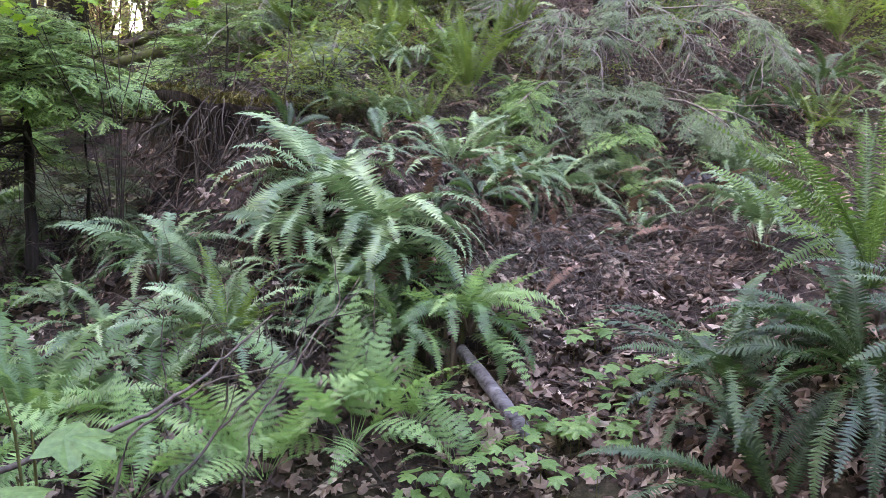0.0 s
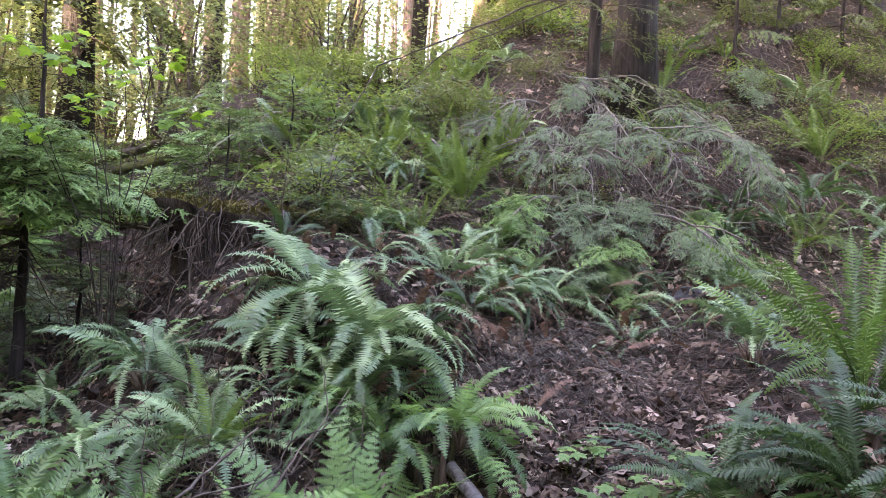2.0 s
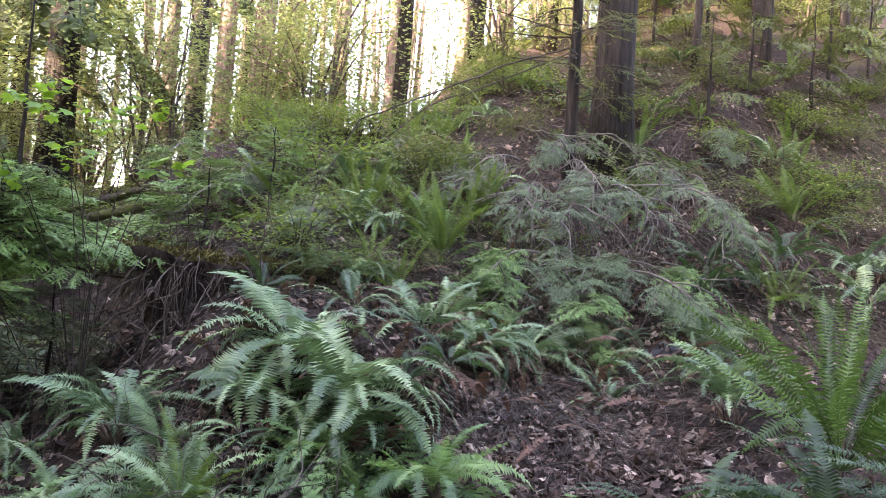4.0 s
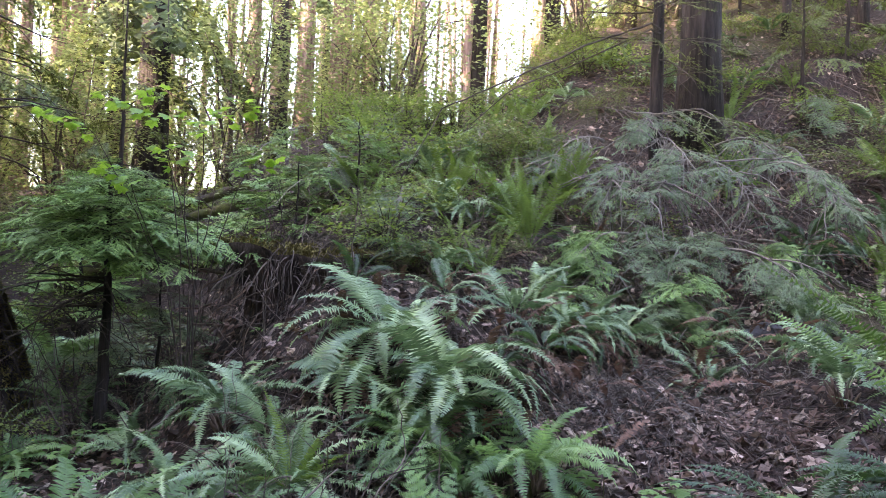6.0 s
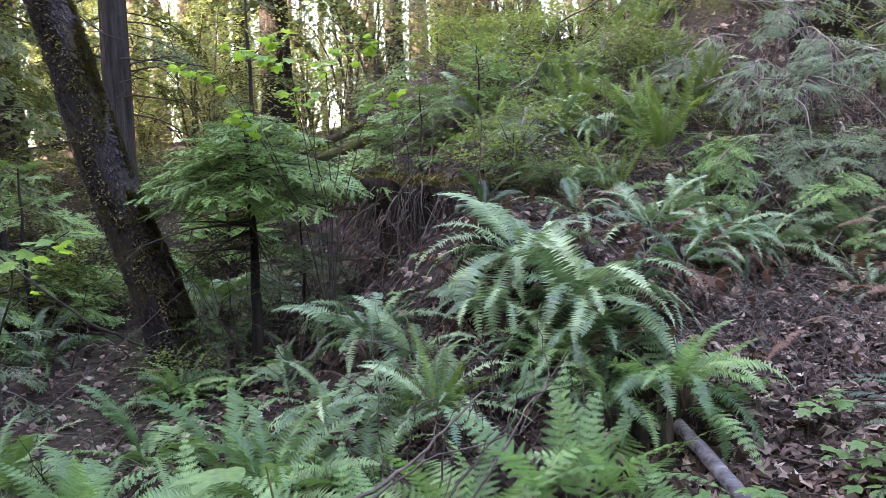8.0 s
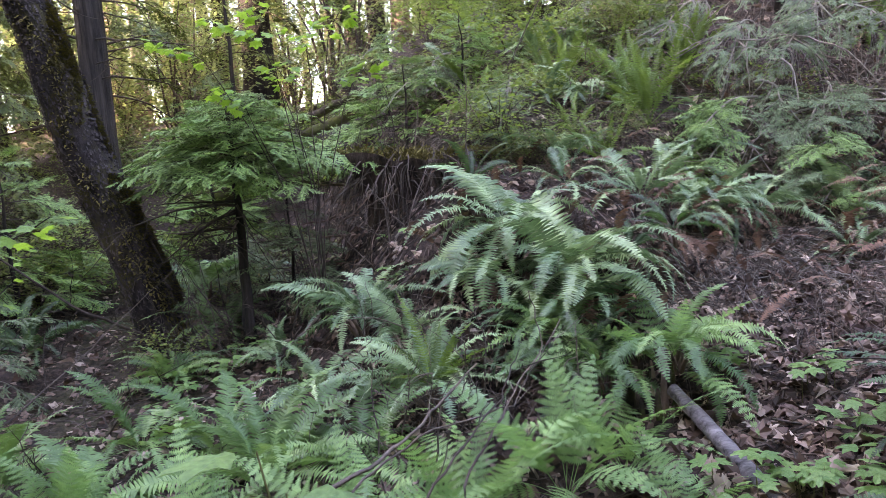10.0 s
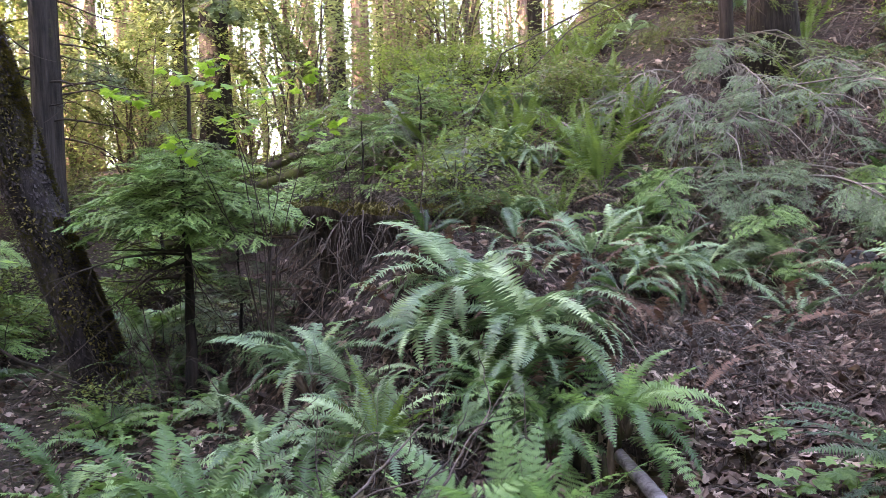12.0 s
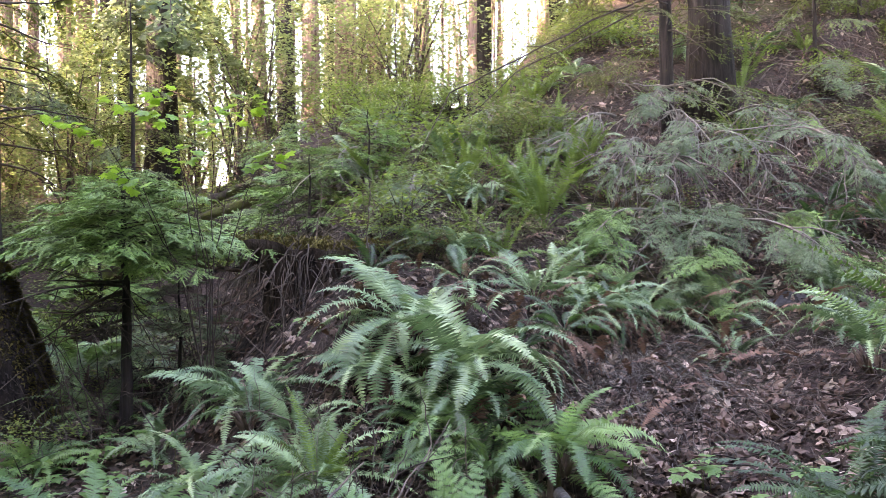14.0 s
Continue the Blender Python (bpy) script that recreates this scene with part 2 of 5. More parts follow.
def height(x, y):
    """The lie of the land without its small roughness."""
    side = x / (abs(y) + 1.0)
    a, b = smooth(-0.24, 0.04, side), smooth(0.12, 0.34, side)
    z = profile(y, Y_LEFT, Z_LEFT) * (1 - a) + profile(y, Y_MID, Z_MID) * a
    z = z * (1 - b) + profile(y, Y_RIGHT, Z_RIGHT) * b
    z += smooth(0.36, 0.62, side) * max(0.0, y - 8.5) * 0.3
    z += hump(x, y, 2.05, 2.0, 0.62, 0.7, 0.8) + hump(x, y, 3.6, 3.4, 1.2, 1.3, 0.5)
    z += hump(x, y, -1.5, 2.6, 0.9, 0.7, 0.12) + hump(x, y, 0.1, 6.3, 0.7, 0.5, 0.1)
    return z
# ---------------------------------------------------------------- end terrain


def relief(x, y):
    """Height with the small roughness of the forest floor."""
    z = height(x, y)
    z += 0.07 * noise.noise((x * 1.1, y * 1.1, 0)) + 0.035 * noise.noise((x * 3.3, y * 3.3, 5)) + 0.014 * noise.noise((x * 9, y * 9, 9))
    far = smooth(9, 20, math.hypot(x, y))
    return z + far * 0.5 * noise.noise((x * 0.25, y * 0.25, 3))


def ground_sheet():
    def steps(lo, hi):
        fine = list(np.arange(lo, hi, 0.075))
        out, d, p = [], 0.1, hi
        while p < 400:
            out.append(p)
            d *= 1.13
            p += d
        back, d, p = [], 0.1, lo - 0.1
        while p > -400:
            back.append(p)
            d *= 1.13
            p -= d
        return back[::-1] + fine + out

    xs, ys = steps(-3.6, 5.2), steps(1.6, 8.5)
    verts = [(x, y, relief(x, y)) for y in ys for x in xs]
    w = len(xs)
    faces = [(j * w + i, j * w + i + 1, (j + 1) * w + i + 1, (j + 1) * w + i) for j in range(len(ys) - 1) for i in range(w - 1)]
    me = bpy.data.meshes.new("ground")
    me.from_pydata(verts, [], faces)
    me.polygons.foreach_set("use_smooth", [True] * len(me.polygons))
    me.materials.append(SOIL)
    return tagged(new("ground", me), "dark brown forest soil rising in a steep bank, with patches of moss", "ground", kind="structure")


ground_sheet()


def slope_turn(x, y):
    """The turn that lays a thing's z axis square to the ground."""
    e = 0.15
    nrm = Vector((-(height(x + e, y) - height(x - e, y)) / (2 * e), -(height(x, y + e) - height(x, y - e)) / (2 * e), 1)).normalized()
    return Vector((0, 0, 1)).rotation_difference(nrm).to_matrix().to_4x4()


# ---------------------------------------------------------------- ferns
def sword_frond(name, rng, length, rise, fall, material, pairs=38, wide=0.11, ragged=0.0, twist=0.0, fill=0.46):
    """One frond from the origin along +x: a stalk that starts at `rise` degrees and bends to `fall`, with two rows of leaflets."""
    s = Shape()
    steps = 26
    pts, dirs, p = [], [], Vector((0, 0, 0))
    sway = rng.uniform(-0.25, 0.25)
    for i in range(steps + 1):
        u = i / steps
        a = radians(rise + (fall - rise) * (u ** 1.25))
        d = Vector((math.cos(a), sway * u, math.sin(a))).normalized()
        pts.append(p.copy())
        dirs.append(d)
        p = p + d * (length / steps)
    s.tube(pts, [0.0032 * (1 - 0.8 * i / steps) for i in range(steps + 1)], 4)
    for k in range(pairs):
        u = 0.13 + 0.865 * (k + 0.5) / pairs
        i = min(steps - 1, int(u * steps))
        w = u * steps - i
        q, d = pts[i].lerp(pts[i + 1], w), dirs[i]
        side = Vector((0, 1, 0)) - d * d.y
        side.normalize()
        up = d.cross(side) * -1
        if up.dot(Vector((-d.z, 0, d.x))) < 0:
            up = -up
        shape = min(1.0, ((u - 0.1) / 0.22) ** 0.7) * (1 - max(0, (u - 0.4) / 0.6) ** 1.6) ** 0.8
        reach = wide * max(0.1, shape)
        broad = 0.865 * length / pairs * fill
        for sign in (-1, 1):
            if ragged and rng.random() < ragged:
                continue
            lift = rng.uniform(-0.3, 0.34) + twist * sign
            out = (side * sign + d * rng.uniform(0.18, 0.34) + up * lift).normalized()
            r = reach * rng.uniform(0.9, 1.08)
            base, droop = q, up * (-0.12 * r)
            s.face((base - d * broad, base + d * broad, base + out * r * 0.6 + d * broad * 0.9 + up * 0.002, base + out * r + droop))
    return s.mesh(name, material, False)


def lady_frond(name, rng, length, rise, fall, material, pairs=15, wide=0.13):
    """A soft twice-cut frond: leaflets that carry their own rows of small lobes, widest below the middle."""
    s = Shape()
    steps = 20
    pts, dirs, p = [], [], Vector((0, 0, 0))
    for i in range(steps + 1):
        u = i / steps
        a = radians(rise + (fall - rise) * (u ** 1.3))
        d = Vector((math.cos(a), 0.12 * math.sin(u * 3), math.sin(a))).normalized()
        pts.append(p.copy())
        dirs.append(d)
        p = p + d * (length / steps)
    s.tube(pts, [0.0026 * (1 - 0.8 * i / steps) for i in range(steps + 1)], 4)
    for k in range(pairs):
        u = 0.2 + 0.79 * (k + 0.5) / pairs
        i = min(steps - 1, int(u * steps))
        q, d = pts[i].lerp(pts[i + 1], u * steps - i), dirs[i]
        side = (Vector((0, 1, 0)) - d * d.y).normalized()
        up = side.cross(d)
        up = up if up.z > 0 or abs(d.z) > 0.7 else -up
        reach = wide * min(1, ((u - 0.12) / 0.2)) * (1 - max(0, (u - 0.38) / 0.62) ** 1.3)
        reach = max(0.012, reach)
        for sign in (-1, 1):
            out = (side * sign + d * 0.3 + up * rng.uniform(-0.15, 0.12)).normalized()
            across = out.cross(up).normalized() * sign
            lobes = max(3, int(reach / 0.0105))
            for j in range(lobes):
                v = (j + 0.6) / lobes
                c = q + out * reach * v + up * (-0.1 * reach * v * v)
                size = 0.3 * 0.79 * length / pairs * (1 - 0.75 * v ** 1.5) * 1.75
                w = reach / lobes * 0.5
                for way in (-1, 1):
                    tip = c + across * way * size * rng.uniform(0.85, 1.1) + out * w * 0.8
                    s.face((c - out * w, c + out * w * 0.9, tip + out * w * 0.25, tip - out * w * 0.5))
    return s.mesh(name, material, False)


FR = random.Random(4)


def frond_set(material, key, maker, sizes):
    return [maker(key, FR, size, rise, fall, material) for size, rise, fall in sizes]


ARCH = ((1.0, 64, -25), (1.0, 54, -52), (0.95, 42, -60), (1.0, 72, -5), (0.9, 58, -72), (1.05, 36, -38))
UPRIGHT = ((1.0, 74, 48), (1.0, 66, 30), (0.95, 84, 55), (1.0, 58, 20), (0.9, 78, 12), (0.8, 50, -10))
DROOP = ((1.0, 40, -75), (0.95, 20, -80), (1.0, 52, -70), (0.9, 5, -85))
FRONDS = {
    "fern": frond_set(FERN, "frond", sword_frond, ARCH), "fern_droop": frond_set(FERN, "frond", sword_frond, DROOP),
    "fresh": frond_set(FERN_FRESH, "frond", sword_frond, ARCH), "fresh_droop": frond_set(FERN_FRESH, "frond", sword_frond, DROOP),
    "dark": [sword_frond("frond", FR, n, r, f, FERN_DARK_SHADE, 46, 0.085) for n, r, f in ARCH], "dark_droop": [sword_frond("frond", FR, n, r, f, FERN_DARK_SHADE, 46, 0.085) for n, r, f in DROOP],
    "bright": [sword_frond("frond", FR, n, r, f, FERN_BRIGHT, 40, 0.056, 0.0, 0.0, 0.27) for n, r, f in UPRIGHT], "bright_droop": frond_set(FERN_BRIGHT, "frond", sword_frond, DROOP),
    "dead_droop": [sword_frond("frond", FR, 0.9, r, f, FERN_DEAD, 30, 0.075, 0.12, 0.3) for r, f in ((20, -82), (0, -88), (-20, -88))],
    "lady": frond_set(FERN_LADY, "frond", lady_frond, ((1.0, 66, 5), (1.0, 58, -25), (0.95, 75, 30), (1.0, 45, -35))),
    "olive": [sword_frond("frond", FR, n, r, f, FERN_OLIVE, 36, 0.075, 0.0, 0.0, 0.34) for n, r, f in UPRIGHT], "olive_droop": frond_set(FERN_OLIVE, "frond", sword_frond, DROOP),
    "lady_droop": frond_set(FERN_LADY, "frond", lady_frond, ((1.0, 35, -50), (1.0, 25, -60))),
}


def crown_mesh():
    s = Shape()
    r = random.Random(8)
    for k in range(14):
        a = r.uniform(0, 6.28)
        s.tube(wobble(r, (0.03 * math.cos(a), 0.03 * math.sin(a), -0.08), (math.cos(a) * 0.4, math.sin(a) * 0.4, 1), r.uniform(0.1, 0.17), 3, 0.2),
               [0.012, 0.012, 0.009, 0.005], 5)
    return s.mesh("crown", ROOT)


CROWN = crown_mesh()


def fern(x, y, z, size, count, tone, seed, label, name="sword_fern", face=-90.0, spread=360.0, droop=0.35, lean=0.0, dead=0, group="ferns on the bank", broad=1.0):
    """A rosette of fronds. face: the way, in degrees from +x, about which its fronds fan out; droop: the share that hangs over."""
    rng = random.Random(seed)
    count = int(count * 1.4)
    top = thing(name, pose(x, y, z), label, "fern", group)
    part("crown", CROWN, top)
    for k in range(count):
        turn = face + spread * ((k + rng.uniform(0.1, 0.9)) / count - 0.5)
        downhill = math.cos(radians(turn + 90))
        hang = rng.random() < droop * (0.55 + 0.7 * downhill)
        pool = FRONDS[tone + "_droop"] if hang else FRONDS[tone]
        u = size * rng.uniform(0.72, 1.1)
        m = pose(0, 0, 0.03, 0, 0, turn) @ pose(0.015, 0, 0, rng.uniform(-28, 28), lean + rng.uniform(-12, 12), 0) @ Matrix.Diagonal((u, u * broad * rng.uniform(0.9, 1.1), u, 1))
        part("frond", rng.choice(pool), top, m)
    for k in range(dead):
        u = size * rng.uniform(0.6, 0.95)
        m = pose(0, 0, 0.0, 0, 0, face + rng.uniform(-75, 75)) @ Matrix.Diagonal((u, u, u, 1))
        part("dead_frond", rng.choice(FRONDS["dead_droop"]), top, m, "withered brown frond hanging from the crown")
    return top

# ---------------------------------------------------------------- conifers
def bough_shape(rng, length, twigs, needle, step, droop, wood_r, hang=0.0, bare=0.25, gap=0.0, subs=(1, 2, 3, 4, 5), thick=0.45):
    """A feathery spray along +x: wood and needles as two shapes."""
    wood, green = Shape(), Shape()
    main = wobble(rng, (0, 0, 0), (1, 0, 0.12), length, 14, 0.1, droop)
    root = wood.tube(main[::2], [wood_r * (1 - 0.88 * i / 7) for i in range(8)], 3)

    def needles(path, size):
        total = sum((path[i + 1] - path[i]).length for i in range(len(path) - 1))
        count = max(2, int(total / step))
        roll = rng.uniform(-0.5, 0.5)
        for k in range(count):
            u = (k + 0.5) / count * (len(path) - 1)
            i = min(len(path) - 2, int(u))
            q, d = path[i].lerp(path[i + 1], u - i), (path[i + 1] - path[i]).normalized()
            side = Vector((-d.y, d.x, 0))
            if side.length < 0.05:
                side = Vector((0, 1, 0))
            side.normalize()
            side = side + d.cross(side) * roll
            taper = 1.0 if k < count - 3 else 0.7
            for sign in (-1, 1):
                if gap and rng.random() < gap:
                    continue
                tip = q + (side * sign + d * 0.7 + Vector((0, 0, rng.uniform(-0.3, 0.2)))).normalized() * size * taper * rng.uniform(0.7, 1.15)
                w = d * step * thick
                green.face((q - w, q + w, tip))

    for k in range(twigs):
        u = bare + (1 - bare) * (k + rng.random() * 0.8) / twigs
        i = min(13, int(u * 14))
        q, d = main[i].lerp(main[i + 1], u * 14 - i), (main[i + 1] - main[i]).normalized()
        sign = 1 if k % 2 else -1
        side = Vector((-d.y, d.x, 0)).normalized() * sign
        reach = length * (0.4 * (1 - u) + 0.13) * rng.uniform(0.7, 1.15)
        path = wobble(rng, q, side + d * rng.uniform(0.6, 1.1) + Vector((0, 0, rng.uniform(-0.25, 0.15) - hang)), reach, 6, 0.14, droop * 0.8 + hang * 0.25)
        wood.tube(path[::3], [wood_r * 0.35, wood_r * 0.2, wood_r * 0.07], 3, join=root + 3 * (i // 2))
        needles(path, needle)
        for j in subs:
            for way in (-1, 1):
                e = (path[j + 1] - path[j]).normalized()
                sub = Vector((-e.y, e.x, 0)) * way
                sub.z = rng.uniform(-0.25, 0.1) - hang * 0.6
                twig = wobble(rng, path[j], sub + e * 1.0, reach * rng.uniform(0.22, 0.45), 3, 0.14, droop)
                needles(twig, needle * 0.95)
    needles(main[int(bare * 14):], needle)
    return wood, green


BR = random.Random(21)


def bough_pair(rng_key, green_material, wood_material, **kw):
    wood, green = bough_shape(random.Random(rng_key), **kw)
    return wood.mesh("branch", wood_material), green.mesh("needles", green_material, False)


HEMLOCK = [bough_pair(k, NEEDLE, TWIG_DARK, length=1.0, twigs=18, needle=0.03, step=0.022, droop=0.02, wood_r=0.009, thick=0.66) for k in range(4)]
CEDAR = [bough_pair(30 + k, NEEDLE_GREY, TWIG_PALE, length=1.0, twigs=17, needle=0.021, step=0.0125, droop=0.05, wood_r=0.012, hang=0.1, bare=0.3, gap=0.08, subs=(2, 3, 4), thick=0.6) for k in range(4)]
LACY = [bough_pair(35 + k, NEEDLE, TWIG_DARK, length=1.0, twigs=20, needle=0.019, step=0.0135, droop=0.03, wood_r=0.009, bare=0.12, thick=0.6) for k in range(4)]
LACY_GREY = [bough_pair(40 + k, NEEDLE_GREY, TWIG, length=1.0, twigs=18, needle=0.018, step=0.0135, droop=0.04, wood_r=0.009, bare=0.15, thick=0.6, gap=0.1) for k in range(3)]
SHADE = [bough_pair(45 + k, NEEDLE_FAR, TWIG_DARK, length=1.0, twigs=14, needle=0.045, step=0.035, droop=0.06, wood_r=0.01, hang=0.08, subs=(2, 4), thick=0.5) for k in range(3)]
THIN = [bough_pair(50 + k, NEEDLE_FAR, TWIG, length=1.0, twigs=14, needle=0.022, step=0.02, droop=0.06, wood_r=0.008, gap=0.3, subs=(2, 4)) for k in range(3)]
CANOPY = [bough_pair(70 + k, NEEDLE_FAR, TWIG_DARK, length=1.0, twigs=14, needle=0.075, step=0.06, droop=0.07, wood_r=0.012, hang=0.2, bare=0.2, subs=(3,), thick=0.6) for k in range(3)]


def add_bough(parent, pair, m, label=""):
    b = part("bough", pair[0], parent, m, label)
    tagged(part("needles", pair[1], b), kind="stuff")
    return b


def sapling(x, y, z, tall, low, widest, count, seed, pool, label, radius=0.03, lean=(0, 0), name="hemlock_sapling", group="", flat=8.0, arc=(0, 360), limbs=0, roll=25.0):
    """A young conifer: thin trunk and layered boughs from `low` to the top."""
    rng = random.Random(seed)
    top = thing(name, pose(x, y, z), label, "tree", group)
    s = Shape()
    path = [Vector((lean[0] * u * tall, lean[1] * u * tall, -0.1 + u * (tall + 0.1))) + Vector((rng.uniform(-1, 1), rng.uniform(-1, 1), 0)) * 0.012 for u in [i / 10 for i in range(11)]]
    s.tube(path, [radius * (1 - 0.8 * i / 10) for i in range(11)], 7, 0.12, rng)
    part("trunk", s.mesh("trunk", BARK), top)
    for k in range(limbs):
        h = rng.uniform(min(0.8, tall * 0.3), tall * 0.75)
        a = radians(rng.uniform(150, 300))
        s = Shape()
        limb = wobble(rng, (lean[0] * h, lean[1] * h, h), (math.cos(a), math.sin(a), rng.uniform(-0.3, 0.4)), rng.uniform(0.7, 2.2) * min(1.0, tall / 3), 9, 0.16, 0.05)
        first = s.tube(limb, [0.012 * (1 - 0.85 * j / 9) for j in range(10)], 4)
        for j in (2, 3, 4, 5, 6, 7):
            t = wobble(rng, limb[j], (rng.uniform(-1, 1), rng.uniform(-1, 1), rng.uniform(-0.9, 0.3)), rng.uniform(0.2, 0.6), 4, 0.25, 0.06)
            s.tube(t, [0.005, 0.004, 0.003, 0.0025, 0.0015], 3, join=first + 4 * j)
        part("dead_limb", s.mesh("dead_limb", TWIG_DARK), top, None, "bare dark dead limb")
    for k in range(count):
        u = (k + rng.random()) / count
        h = low + (tall - low) * u
        reach = widest * (1 - 0.75 * u ** 1.4) * rng.uniform(0.7, 1.1)
        a = arc[0] + (k * 137.5 + rng.uniform(-25, 25)) % (arc[1] - arc[0])
        m = pose(lean[0] * h, lean[1] * h, h, 0, 0, a) @ pose(0, 0, 0, rng.uniform(-roll, roll), rng.uniform(-0.5, 0.32) * roll + flat * (1 - 2 * u), 0)
        add_bough(top, rng.choice(pool), m @ Matrix.Diagonal((reach, reach, reach, 1)))
    return top


def trunk_shape(rng, tall, r0, r1, lean=(0, 0), sides=12, rough=0.05, flare=1.4, steps=14, ridge=0.06):
    s = Shape()
    path, radii = [], []
    for i in range(steps + 1):
        u = i / steps
        path.append(Vector((lean[0] * u * tall + 0.3 * r0 * math.sin(3 * u + r0), lean[1] * u * tall, -0.3 + u * (tall + 0.3))))
        radii.append((r0 + (r1 - r0) * u) * (1 + (flare - 1) * math.exp(-u * tall / (1.6 * r0 + 0.1))))
    s.tube(path, radii, sides, rough, rng)
    return s


def big_tree(x, y, r0, tall, seed, material, label, lean=(0, 0), crown_from=5.0, boughs=22, reach=2.6, stubs=8, group="conifers of the forest", z=None):
    rng = random.Random(seed)
    z = height(x, y) if z is None else z
    top = thing("conifer_tree", pose(x, y, z), label, "tree", group)
    part("trunk", trunk_shape(rng, tall, r0, r0 * 0.35, lean, 16 if r0 > 0.2 else 9).mesh("trunk", material), top)
    for k in range(stubs):
        h = rng.uniform(1.2, crown_from + 1)
        a = rng.uniform(0, 6.28)
        s = Shape()
        start = Vector((lean[0] * h, lean[1] * h, h))
        path = wobble(rng, start, (math.cos(a), math.sin(a), rng.uniform(-0.2, 0.35)), rng.uniform(0.5, 1.6), 7, 0.2, 0.05)
        s.tube(path, [0.018 * (1 - 0.8 * i / 7) for i in range(8)], 4)
        for j in (3, 5):
            t = wobble(rng, path[j], (rng.uniform(-1, 1), rng.uniform(-1, 1), rng.uniform(-0.7, 0.3)), 0.4, 4, 0.25, 0.05)
            s.tube(t, [0.008, 0.006, 0.005, 0.004, 0.002], 3)
        part("dead_branch", s.mesh("dead_branch", TWIG_DARK), top, None, "bare dead lower branch")
    for k in range(boughs):
        u = (k + rng.random()) / boughs
        h = crown_from + (tall - crown_from) * u
        m = pose(lean[0] * h, lean[1] * h, h, 0, 0, k * 137.5 + rng.uniform(-20, 20)) @ pose(0, 0, 0, rng.uniform(-20, 20), rng.uniform(0, 25), 0)
        q = reach * (1 - 0.7 * u) * rng.uniform(0.8, 1.15)
        add_bough(top, rng.choice(CANOPY), m @ Matrix.Diagonal((q, q, q, 1)))
    return top


# ---------------------------------------------------------------- broad leaves
def maple_leaf_shape(size, rng, curl=0.15, coarse=False):
    """A lobed leaf in the xy plane, stalk end at the origin, tip along +x."""
    s = Shape()
    out = [(0, 1.0), (13, 0.8), (25, 0.6), (36, 0.78), (50, 0.92), (62, 0.7), (75, 0.54), (89, 0.6), (103, 0.64), (122, 0.42), (150, 0.3)]
    if coarse:
        out = [(0, 1.0), (26, 0.62), (50, 0.9), (78, 0.55), (105, 0.6), (150, 0.3)]
    out = [(d, r * (1 if d == 0 else rng.uniform(0.9, 1.1))) for d, r in out]
    ring = [(-d, r) for d, r in out[::-1]] + out[1:]
    centre = Vector((0.38 * size, 0, 0))
    pts = []
    for a, r in ring:
        p = centre + Vector((math.cos(radians(a)) * r * 0.62 * size, math.sin(radians(a)) * r * 0.62 * size, 0))
        p.z = -curl * size * (r ** 2) * rng.uniform(-0.1, 1.2) * 0.5
        pts.append(tuple(p))
    k = len(s.v)
    s.v.append(tuple(centre + Vector((0, 0, 0.01 * size))))
    s.v.extend(pts)
    for i in range(len(pts)):
        s.f.append((k, k + 1 + i, k + 1 + (i + 1) % len(pts)))
    return s


LR = random.Random(12)
MAPLE_LEAVES = [maple_leaf_shape(1.0, LR).mesh("leaf", MAPLE_LEAF, False) for _ in range(4)]


SEED_LEAVES = [maple_leaf_shape(1.0, LR, 0.2).mesh("leaf", SEEDLING, False) for _ in range(3)]


def vine_maple(x, y, z, stems, seed, label, leaf=0.085, per=9, name="vine_maple", material=TWIG_DARK, group="", leaves=MAPLE_LEAVES):
    """Thin stems, each given as a list of points from the base, with pairs of lobed leaves towards their ends."""
    rng = random.Random(seed)
    top = thing(name, pose(x, y, z), label, "shrub", group)
    for pts, r, first in stems:
        path = []
        for a, b in zip(pts[:-1], pts[1:]):
            for i in range(5):
                path.append(Vector(a).lerp(Vector(b), i / 5) + Vector((rng.uniform(-1, 1), rng.uniform(-1, 1), rng.uniform(-1, 1))) * 0.012)
        path.append(Vector(pts[-1]))
        s = Shape()
        n = len(path)
        s.tube(path, [r * (1 - 0.75 * i / n) for i in range(n)], 5)
        stem = part("stem", s.mesh("stem", material), top)
        for k in range(per):
            u = first + (1 - first) * (k + rng.random()) / per
            i = min(n - 2, int(u * (n - 1)))
            q, d = path[i], (path[i + 1] - path[i]).normalized()
            for sign in (-1, 1):
                side = Vector((-d.y, d.x, rng.uniform(-0.2, 0.2))).normalized() * sign + d * 0.5
                start = q + side.normalized() * rng.uniform(0.03, 0.12)
                size = leaf * rng.uniform(0.6, 1.15)
                m = Matrix.Translation(start) @ pose(0, 0, 0, 0, 0, math.degrees(math.atan2(side.y, side.x)) + rng.uniform(-30, 30)) @ pose(
                    0, 0, 0, rng.uniform(-30, 30), rng.uniform(-10, 38), 0) @ Matrix.Diagonal((size, size, size, 1))
                part("leaf", rng.choice(leaves), stem, m)
    return top


